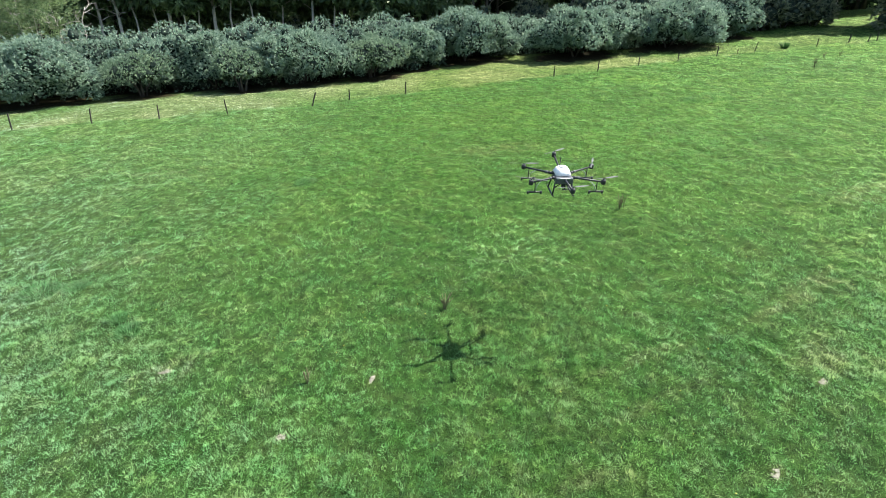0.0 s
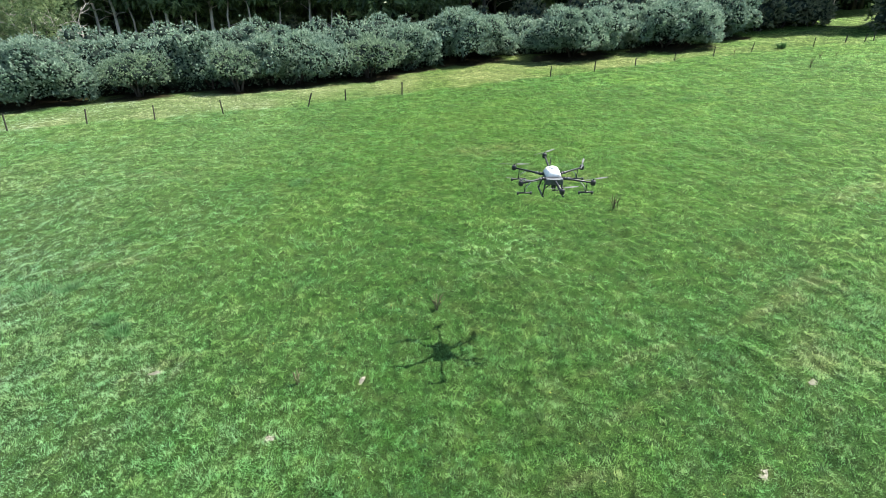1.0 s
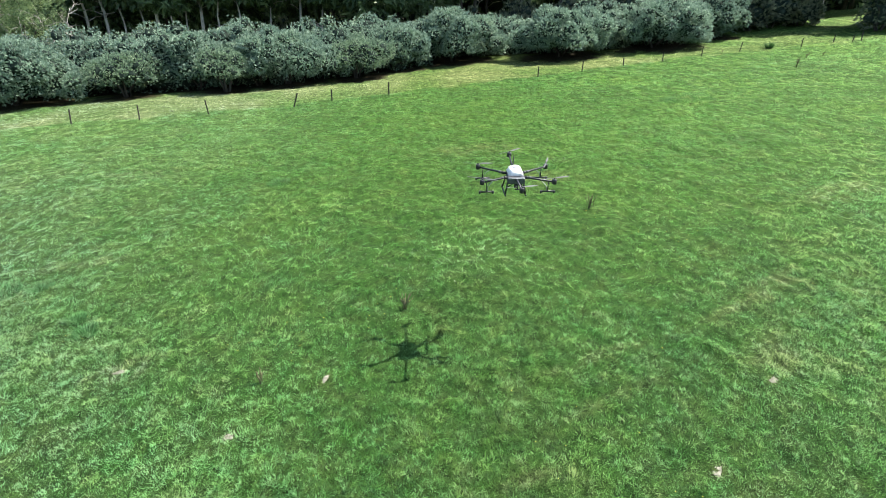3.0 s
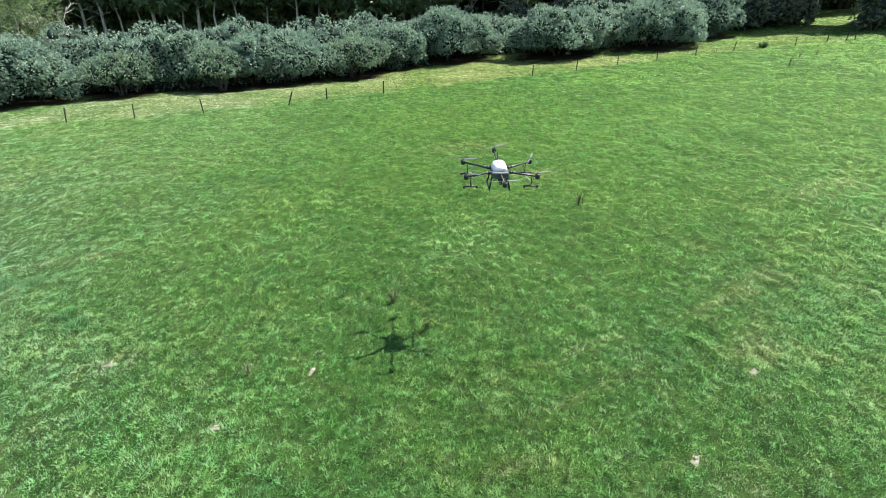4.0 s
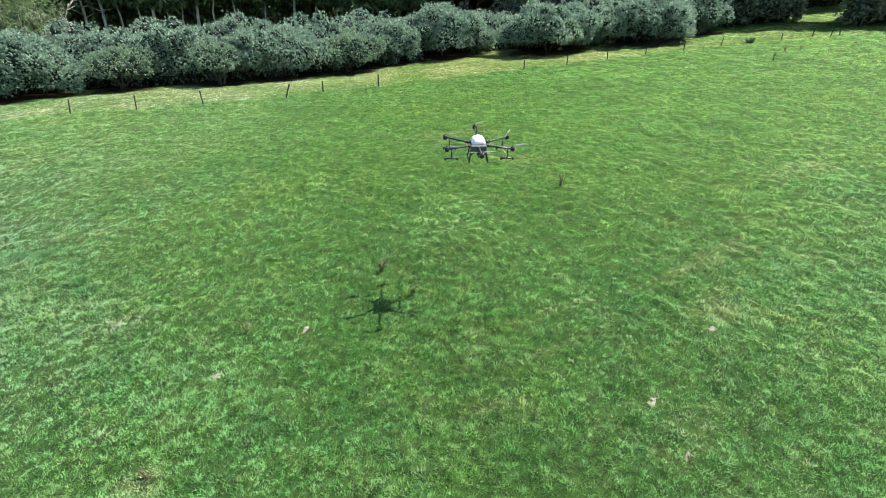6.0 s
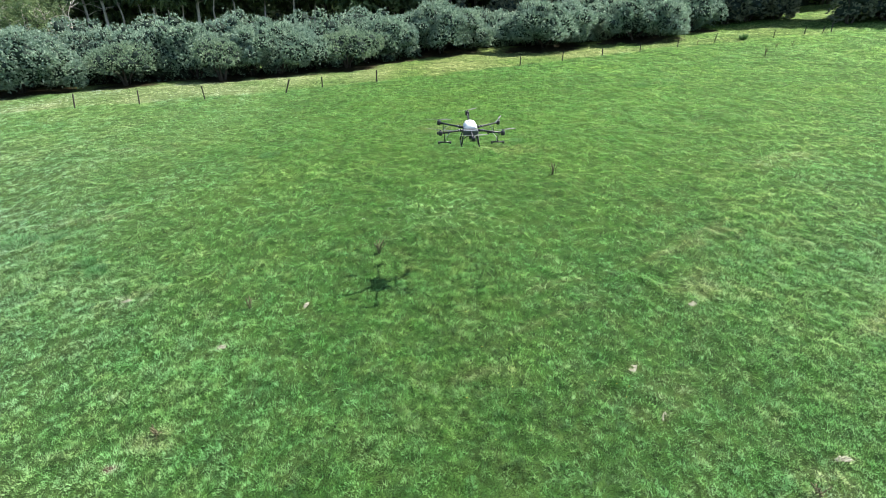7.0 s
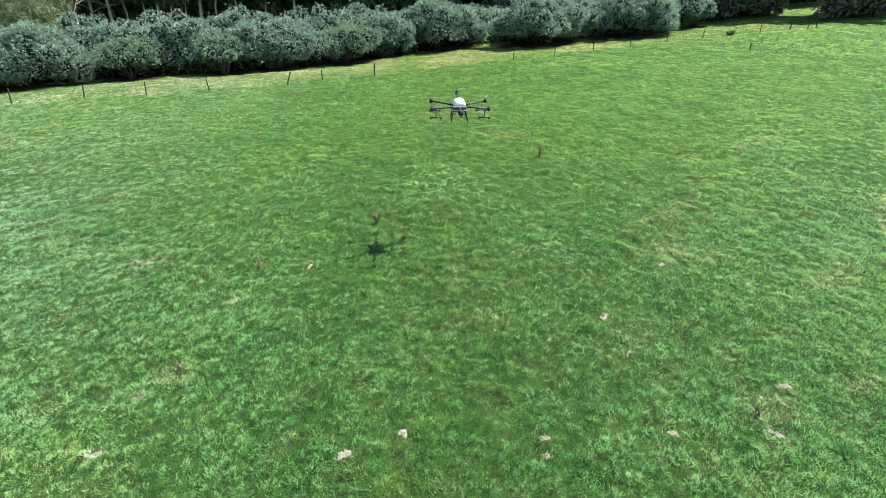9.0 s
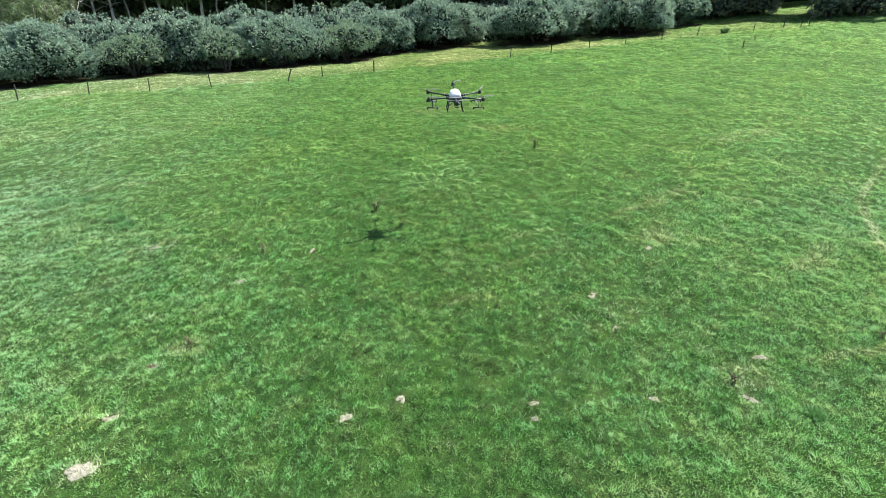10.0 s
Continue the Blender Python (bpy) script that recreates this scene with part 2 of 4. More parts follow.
# ---------------------------------------------------------------- the lie of the land
def clumps(x, y, size, seed):
    """Grass grows in clumps: how far each point is from the heart of its clump (0 to about 1), the way outwards, and three numbers of that clump."""
    u = x / size + 0.55 * (vnoise(x, y, 1.3 / size, seed + 1) - 0.5) + 0.5 * (vnoise(x, y, 3.1 / size, seed + 2) - 0.5)
    v = y / size + 0.55 * (vnoise(x, y, 1.3 / size, seed + 3) - 0.5) + 0.5 * (vnoise(x, y, 3.1 / size, seed + 4) - 0.5)
    i, j = np.floor(u).astype(int), np.floor(v).astype(int)
    g = table(seed, 5)
    best, ox, oy, who = np.full(u.shape, 9.0), np.zeros(u.shape), np.zeros(u.shape), np.zeros(u.shape, int)
    for a in (-1, 0, 1):
        for b in (-1, 0, 1):
            p, q = (i + a) & 255, (j + b) & 255
            dx, dy = u - (i + a + g[p, q, 0]), v - (j + b + g[p, q, 1])
            d = dx * dx + dy * dy
            near = d < best
            best, ox, oy, who = np.where(near, d, best), np.where(near, dx, ox), np.where(near, dy, oy), np.where(near, p * 256 + q, who)
    return np.sqrt(best), ox, oy, g.reshape(-1, 5)[who][..., 2:]


# hummocks of the sward, as a grid of heights
HUM_X, HUM_Y, HUM_STEP = -48.0, -4.0, 0.08
hum_x, hum_y = np.meshgrid(np.arange(HUM_X, 54, HUM_STEP), np.arange(HUM_Y, 58, HUM_STEP))
HUMMOCKS = np.zeros(hum_x.shape)
for size, high, seed in ((1.5, 0.07, 61), (0.5, 0.07, 71), (0.24, 0.05, 81)):
    away, _, _, own = clumps(hum_x, hum_y, size, seed)
    HUMMOCKS += high * (0.15 + 0.85 * own[..., 0]) * np.clip(1 - (away / 0.8) ** 2, 0, 1)


def grid_at(grid, x, y):
    """The value of a grid over the hummocks' plan at any point."""
    u = np.clip((np.asarray(x) - HUM_X) / HUM_STEP, 0, grid.shape[1] - 1.001)
    v = np.clip((np.asarray(y) - HUM_Y) / HUM_STEP, 0, grid.shape[0] - 1.001)
    i, j = u.astype(int), v.astype(int)
    a, b = u - i, v - j
    return grid[j, i] * (1 - a) * (1 - b) + grid[j, i + 1] * a * (1 - b) + grid[j + 1, i] * (1 - a) * b + grid[j + 1, i + 1] * a * b


def land(x, y):
    """Height of the paddock: it rises away from the camera and to its right."""
    cx, cy = np.clip(x, -45, 50), np.clip(y, -30, 70)
    z = -0.0173 - 0.00792 * cx + 0.17522 * cy + 0.0000497 * cx * cx + 0.0013304 * cx * cy - 0.0009011 * cy * cy
    z = z + 0.35 * np.exp(-((cx + 22) ** 2 + (cy - 31) ** 2) / 162)
    return z + 0.10 * (vnoise(x, y, 0.45, 3) - 0.5) + grid_at(HUMMOCKS, x, y) - 0.06


def land_z(x, y):
    return float(land(np.array([x]), np.array([y]))[0])


# fence posts: x, y, height above ground, lean to the right
POSTS = [(-24.8, 29.1, 0.95, 0.08), (-20.9, 30.2, 0.90, 0.08), (-17.4, 31.2, 0.86, 0.0), (-13.8, 32.55, 0.86, -0.10), (-8.95, 34.4, 0.92, 0.32),
         (-6.75, 35.9, 0.72, 0.0), (-3.05, 37.45, 0.86, 0.02), (8.1, 41.9, 0.76, 0.02), (11.7, 42.85, 0.80, 0.06), (15.45, 44.6, 0.62, 0.0), (18.95, 45.5, 0.78, 0.0),
         (22.7, 46.8, 0.78, 0.05), (26.4, 47.85, 0.80, 0.14), (32.1, 48.6, 0.70, 0.0), (35.4, 49.5, 0.68, 0.06), (37.0, 49.4, 0.66, 0.1), (37.95, 49.65, 0.80, 0.0)]
FENCE_X, FENCE_Y = [-80] + [p[0] for p in POSTS] + [90], [12] + [p[1] for p in POSTS] + [60]
WASH = (2.2, 14.8)                    # where the air from the rotors meets the grass
# bare places: x, y, half length, half width, turn
BARE = [(-3.35, 8.17, 0.15, 0.10, 20), (-1.68, 9.74, 0.15, 0.07, 60), (8.78, 3.95, 0.20, 0.09, -40), (6.76, 3.98, 0.16, 0.08, -30), (4.23, 3.83, 0.14, 0.07, 10),
        (1.46, 3.89, 0.12, 0.13, 0), (0.40, 3.45, 0.18, 0.12, 30), (-4.25, 3.40, 0.20, 0.11, 20), (-4.16, 2.24, 0.33, 0.24, 15), (9.60, 5.12, 0.22, 0.08, 0),
        (8.62, 9.70, 0.16, 0.09, 30), (6.34, 7.42, 0.18, 0.10, 40), (4.18, 3.46, 0.10, 0.06, 0), (-4.16, 4.85, 0.16, 0.10, 10), (6.55, 6.05, 0.14, 0.08, 70), (-6.6, 9.9, 0.2, 0.08, 10)]
# the hedge: x, y, rx, ry, top z, gap under the crown, olive
HEDGE = [(-30.0, 37.9, 5.2, 3.7, 8.95, 0.55, 0), (-22.9, 39.6, 2.8, 2.3, 8.0, 0.9, 1), (-15.7, 40.5, 2.2, 2.0, 8.35, 1.0, 1), (-11.9, 43.6, 4.4, 3.4, 9.6, 0.7, 0),
         (-6.5, 45.2, 3.1, 2.7, 9.1, 0.9, 1), (-3.2, 49.0, 2.9, 2.7, 10.1, 0.55, 0), (1.6, 52.6, 4.75, 4.2, 11.4, 0.7, 0), (11.6, 51.0, 4.85, 4.2, 11.5, 0.7, 0),
         (20.8, 53.0, 5.4, 3.6, 12.6, 0.55, 0), (27.9, 57.0, 3.4, 3.2, 13.4, 0.65, 0),
         (-38.5, 40.2, 5.4, 3.8, 8.9, 0.4, 0), (-33.5, 43.6, 5.6, 3.8, 9.2, -0.5, 0), (-27.8, 43.8, 5.6, 3.8, 9.6, -0.5, 0), (-21.5, 44.2, 5.6, 3.8, 10.0, -0.5, 0),
         (-16.2, 45.2, 5.2, 3.6, 10.3, -0.5, 0), (-18.6, 42.6, 3.2, 2.4, 9.3, 0.65, 0), (-9.8, 47.8, 5.2, 3.4, 10.35, -0.5, 0), (-5.0, 50.8, 4.8, 3.4, 10.8, -0.5, 0),
         (6.8, 57.0, 4.2, 3.4, 11.1, -0.5, 0), (16.6, 56.6, 4.4, 3.4, 12.7, -0.5, 0), (25.0, 58.4, 4.4, 3.2, 13.6, -0.5, 0), (-44.5, 43.0, 5.0, 3.8, 9.1, -0.5, 0), (-14.2, 43.4, 3.0, 2.4, 9.3, 0.7, 0),
         (-26.4, 42.6, 3.6, 2.6, 9.1, 0.65, 0), (-21.6, 42.2, 3.4, 2.6, 9.2, 0.65, 0), (-8.6, 47.0, 3.4, 2.4, 9.7, 0.6, 0), (-5.4, 49.0, 3.0, 2.2, 9.8, 0.6, 0),
         (1.5, 57.0, 4.6, 2.8, 10.6, -0.5, 0), (12.0, 55.6, 4.8, 2.8, 10.8, -0.5, 0), (21.2, 56.8, 5.0, 2.8, 11.4, -0.5, 0), (-24.4, 42.8, 2.8, 2.0, 8.5, 0.55, 0)]
# strips and drifts of bleached grass: x, y, half length, half width, turn
BLEACHED = [(20.2, 15.8, 1.4, 0.115, 45), (18.3, 13.9, 1.3, 0.115, 45), (17.1, 12.5, 0.6, 0.118, 60), (16.5, 11.3, 0.9, 0.118, 64), (15.9, 10.1, 0.8, 0.115, 67), (12.0, 5.25, 0.9, 0.12, 8), (4.8, 10.45, 1.1, 0.13, 24), (8.9, 12.3, 0.8, 0.14, 27), (10.6, 13.5, 1.1, 0.16, 38), (4.9, 9.2, 0.9, 0.13, 28), (2.6, 7.2, 0.5, 0.12, 20), (10.5, 13.2, 1.1, 0.35, 25), (9.2, 10.6, 0.8, 0.4, 30),
            (-6.6, 9.9, 0.7, 0.3, 20), (8.9, 4.6, 0.5, 0.3, 0), (-3.7, 5.5, 0.4, 0.25, 0), (13.4, 9.2, 0.8, 0.3, 35), (-10.5, 14.6, 1.2, 0.5, 15), (5.2, 21.5, 1.3, 0.5, 0),
            (6.7, 6.6, 0.7, 0.35, 30), (16.5, 19.5, 1.6, 0.5, 20), (-12.5, 22.0, 1.6, 0.6, 10), (2.6, 25.0, 1.8, 0.6, 5)]


def oval(x, y, spot):
    cx, cy, a, b, turn = spot
    c, s = math.cos(radians(turn)), math.sin(radians(turn))
    u, v = (x - cx) * c + (y - cy) * s, (y - cy) * c - (x - cx) * s
    return np.sqrt((u / a) ** 2 + (v / b) ** 2)


def dryness(x, y):
    """How pale the grass is: the grazed strip behind the fence, bleached spots in the paddock, and broad drifts."""
    edge = y - np.interp(x, FENCE_X, FENCE_Y)
    d = np.clip((edge + 0.1 + 0.9 * (vnoise(x, y, 0.8, 8) - 0.5)) / 0.7, 0, 1) * np.clip(0.25 + 0.8 * vnoise(x, y, 0.35, 9), 0, 0.85)
    d = d * np.clip((40 - x) / 24, 0.55, 1)
    for s in BLEACHED:
        d = np.maximum(d, (0.62 if s[3] < 0.12 else 0.5) * np.clip(1.9 - oval(x, y, s), 0, 1) * np.clip(vnoise(x, y, 4.0, 12) * 1.6 + (0.15 if s[3] < 0.12 else -0.1), 0, 1))
    for s in BARE:
        d = np.maximum(d, 0.6 * np.clip(1.7 - oval(x, y, s), 0, 1))
    # broad paler drifts: to the right, up the slope, to the left
    d = np.maximum(d, 0.06 * np.clip((x - 5) / 12, 0, 1) * np.clip((y - 10) / 12, 0, 1) * (0.4 + 0.9 * vnoise(x, y, 0.7, 23)))
    d = np.maximum(d, 0.16 * np.clip((y - 12) / 14, 0, 1) * np.clip((10 - x) / 16, 0.1, 1) * (0.3 + 1.0 * vnoise(x, y, 0.8, 25)))
    d = np.maximum(d, 0.30 * np.clip((-1 - x) / 12, 0, 1) * (0.4 + 0.9 * vnoise(x, y, 0.6, 24)))
    d = np.maximum(d, 0.22 * np.clip(vnoise(x, y, 0.9, 21) * 2.6 - 1.95, 0, 1))
    d = np.maximum(d, 0.22 * np.clip(vnoise(x, y, 1.7, 26) * 3.0 - 2.05, 0, 1))
    return d


def litter(x, y):
    """Bare dark soil and fallen leaves under the hedge."""
    d = np.zeros_like(x)
    for row in HEDGE:
        d = np.maximum(d, np.clip((0.95 - oval(x, y, (row[0], row[1], row[2], row[3], 0)) + 0.5 * (vnoise(x, y, 1.2, 44) - 0.5)) / 0.3, 0, 1))
    return d


# ---------------------------------------------------------------- ground sheet
def axis(stretches):
    """Steps along one side of the sheet: fine where it is seen from near, wide towards the horizon."""
    mid = np.concatenate([np.arange(lo, hi, step) for lo, hi, step in stretches])
    far = np.array([3, 8, 18, 40, 90, 200, 450, 1000, 2200.0])
    return np.concatenate([mid[0] - far[::-1], mid, mid[-1] + far])


gx = axis(((-50, -26, 0.5), (-26, -13, 0.25), (-13, 17, 0.125), (17, 32, 0.25), (32, 62, 0.5)))
gy = axis(((-14, 1, 1.0), (1, 15, 0.125), (15, 26, 0.18), (26, 48, 0.34), (48, 82, 0.7)))
X, Y = np.meshgrid(gx, gy)
Z = land(X, Y)
nx, ny = len(gx), len(gy)
ids = np.arange(nx * ny).reshape(ny, nx)
quads = np.stack([ids[:-1, :-1], ids[:-1, 1:], ids[1:, 1:], ids[1:, :-1]], -1).reshape(-1, 4)
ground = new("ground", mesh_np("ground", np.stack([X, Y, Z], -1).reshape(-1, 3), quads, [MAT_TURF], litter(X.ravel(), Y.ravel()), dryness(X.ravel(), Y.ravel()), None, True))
tagged(ground, "sloping green pasture turf rising to a hedge and woods", "ground", kind="structure")


# ---------------------------------------------------------------- grass
def grass():
    """Bent blades in clumps that lean out from their hearts, finer near by and coarser with distance."""
    rs = np.random.RandomState(11)
    vs, ts, ds, hs, ns = [], [], [], [], []
    half = lambda yy: np.maximum((yy + 5.4) * 0.88 + 2.0, 8.0)
    slope_y, slope_x = np.gradient(HUMMOCKS, HUM_STEP)
    # y from, y to, blades a square metre, length, width
    for y0, y1, dens, length, width in ((-12, 0.8, 90, 0.08, 0.020), (0.8, 7, 3000, 0.074, 0.0175), (7, 13, 2250, 0.068, 0.0190), (13, 24, 1050, 0.062, 0.0195),
                                        (24, 37, 520, 0.065, 0.028), (37, 64, 270, 0.08, 0.045)):
        # each band thins out into the next
        soft = 2.2
        n = int(dens * (y1 - y0 + 2 * soft) * 2 * half(y1))
        y = y0 - soft + (y1 - y0 + 2 * soft) * rs.rand(n)
        x = 1.3 + (2 * rs.rand(n) - 1) * half(y1) * 1.12
        edge = y - np.interp(x, FENCE_X, FENCE_Y)
        keep = rs.rand(n) < np.clip((y - y0 + soft) / (2 * soft), 0, 1) * np.clip((y1 + soft - y) / (2 * soft), 0, 1)
        keep &= (np.abs(x - 1.3) < half(y) * (1 + 0.15 * rs.rand(n) ** 2)) & (edge < np.where(x > 30, 14, 8))
        for spot in BARE:
            keep &= oval(x, y, spot) > 1.1 * rs.rand(n) ** 1.3
        if y1 > 30:
            keep &= litter(x, y) < 0.9 * rs.rand(n) + 0.05
        x, y, edge = x[keep], y[keep], edge[keep]
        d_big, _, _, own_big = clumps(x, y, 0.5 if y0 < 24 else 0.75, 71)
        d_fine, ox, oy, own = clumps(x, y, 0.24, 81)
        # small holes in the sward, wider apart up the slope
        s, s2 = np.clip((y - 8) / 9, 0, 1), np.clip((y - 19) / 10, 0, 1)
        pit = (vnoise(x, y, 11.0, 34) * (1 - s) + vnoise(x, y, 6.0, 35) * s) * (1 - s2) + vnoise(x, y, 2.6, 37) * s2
        keep = rs.rand(len(x)) < (1.1 - 0.3 * d_fine ** 2) * np.clip(0.35 + 1.5 * pit, 0, 1) ** (1 - 0.6 * s)
        x, y, edge, d_big, own_big, d_fine, ox, oy, own, pit, s, s2 = (v[keep] for v in (x, y, edge, d_big, own_big, d_fine, ox, oy, own, pit, s, s2))
        n = len(x)
        strip = np.clip((edge - 0.2) / 0.5, 0, 1)
        fringe = np.exp(-((edge + 0.1) / 0.5) ** 2)
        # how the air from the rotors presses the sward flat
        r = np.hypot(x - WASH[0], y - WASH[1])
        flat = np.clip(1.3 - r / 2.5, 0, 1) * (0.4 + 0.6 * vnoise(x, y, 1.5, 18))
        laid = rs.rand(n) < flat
        size = np.exp(0.25 * rs.randn(n)) * (0.72 + 0.35 * own[:, 0] + 0.30 * own_big[:, 1]) * (1 - 0.15 * d_fine) * (1 - 0.35 * strip) * (1 + 0.6 * fringe)
        rank = vnoise(x, y, 0.33, 5)
        size = size * (0.75 + 0.5 * rank) * (1 + s * (0.35 - 0.6 * d_big))
        turn = 6.28 * own[:, 1] + 2.5 * vnoise(x, y, 0.5, 14)
        ux = 0.9 * ox + 0.35 * np.cos(turn) + 0.55 * rs.randn(n)
        uy = 0.9 * oy + 0.35 * np.sin(turn) + 0.55 * rs.randn(n)
        out = np.arctan2(y - WASH[1], x - WASH[0]) + 0.3 * rs.randn(n)
        ux, uy = np.where(laid, np.cos(out), ux), np.where(laid, np.sin(out), uy)
        nn = np.hypot(ux, uy) + 1e-6
        ux, uy = ux / nn, uy / nn
        lean = np.clip(0.80 + 0.2 * s + 0.35 * d_fine + 0.32 * rs.randn(n), 0.05, 1.5)
        lean = np.where(laid, 1.15 + 0.12 * rs.randn(n), lean)
        ln = length * size * (0.6 + 0.6 * rs.rand(n))
        px, py = x, y
        base = np.stack([px, py, land(px, py) - 0.012], 1)
        tip = base + ln[:, None] * np.stack([np.sin(lean) * ux, np.sin(lean) * uy, np.cos(lean)], 1)
        t = np.arctan2(uy, ux) + 1.57 + 0.7 * rs.randn(n)
        w = 0.5 * width * (0.65 + 0.7 * rs.rand(n))
        side = np.stack([np.cos(t) * w, np.sin(t) * w, 0 * w], 1)
        vs.append(np.stack([base - side, base + side, tip], 1).reshape(-1, 3))
        # shade painted into the tint: darker in pits and away from clump hearts
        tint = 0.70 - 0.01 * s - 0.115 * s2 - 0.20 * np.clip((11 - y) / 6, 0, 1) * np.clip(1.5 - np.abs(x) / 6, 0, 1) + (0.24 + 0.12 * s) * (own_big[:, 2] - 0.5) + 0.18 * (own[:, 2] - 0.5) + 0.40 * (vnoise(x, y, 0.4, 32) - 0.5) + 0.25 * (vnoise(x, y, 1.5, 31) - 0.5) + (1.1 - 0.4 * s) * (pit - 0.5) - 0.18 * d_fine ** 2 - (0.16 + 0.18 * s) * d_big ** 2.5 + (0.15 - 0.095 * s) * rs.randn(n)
        # brightness by view and sun angle painted in: lighter sides, darker near centre above
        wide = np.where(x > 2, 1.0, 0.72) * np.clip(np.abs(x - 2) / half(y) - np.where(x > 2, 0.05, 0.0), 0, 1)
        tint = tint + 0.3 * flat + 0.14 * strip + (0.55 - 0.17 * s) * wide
        # brights held near one light green; pits drop to dark, their shade painted in
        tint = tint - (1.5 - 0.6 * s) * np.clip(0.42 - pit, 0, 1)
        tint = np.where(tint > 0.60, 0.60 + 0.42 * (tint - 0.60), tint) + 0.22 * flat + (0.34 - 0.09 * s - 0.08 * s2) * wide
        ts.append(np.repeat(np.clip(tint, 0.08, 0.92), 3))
        dry = np.maximum(np.maximum(dryness(x, y), 0.36 * flat), 0.28 * np.clip(vnoise(x, y, 1.1, 27) * own_big[:, 1] * 3.2 - 1.5, 0, 1))
        dry = np.maximum(dry, 0.9 * fringe * np.clip((x - 16) / 8, 0, 1) * vnoise(x, y, 0.9, 28))
        ds.append(np.repeat(np.clip(dry * (0.5 + 1.0 * rs.rand(n)), 0, 1), 3))
        hs.append(np.repeat(np.clip(0.42 + 0.22 * np.clip((y - 7) / 9, 0, 1) * np.clip((x + 8) / 12, 0, 1) + 0.14 * np.clip((y - 20) / 12, 0, 1) + 0.15 * strip + (1 - 0.8 * strip) * 0.5 * (own_big[:, 0] - 0.5) + 0.35 * (own[:, 1] - 0.5) + 0.7 * (vnoise(x, y, 0.28, 36) - 0.5) + 0.10 * rs.randn(n), 0, 1), 3))
        nv = np.stack([-0.95 * grid_at(slope_x, x, y), -0.95 * grid_at(slope_y, x, y) - 0.12, np.ones(n)], 1)
        ns.append(np.repeat((1 + 2 * s)[:, None] * nv / np.linalg.norm(nv, axis=1)[:, None], 3, 0))
    v = np.concatenate(vs)
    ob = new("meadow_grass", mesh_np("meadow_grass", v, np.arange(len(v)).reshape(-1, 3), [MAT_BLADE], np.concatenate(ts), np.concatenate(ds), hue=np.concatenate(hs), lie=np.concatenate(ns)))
    tagged(ob, "uneven lush green pasture grass with paler tufts", "grass", kind="stuff")


# ---------------------------------------------------------------- foliage
def ball_points(rs, n):
    p = rs.randn(n, 3)
    return p / np.linalg.norm(p, axis=1)[:, None]


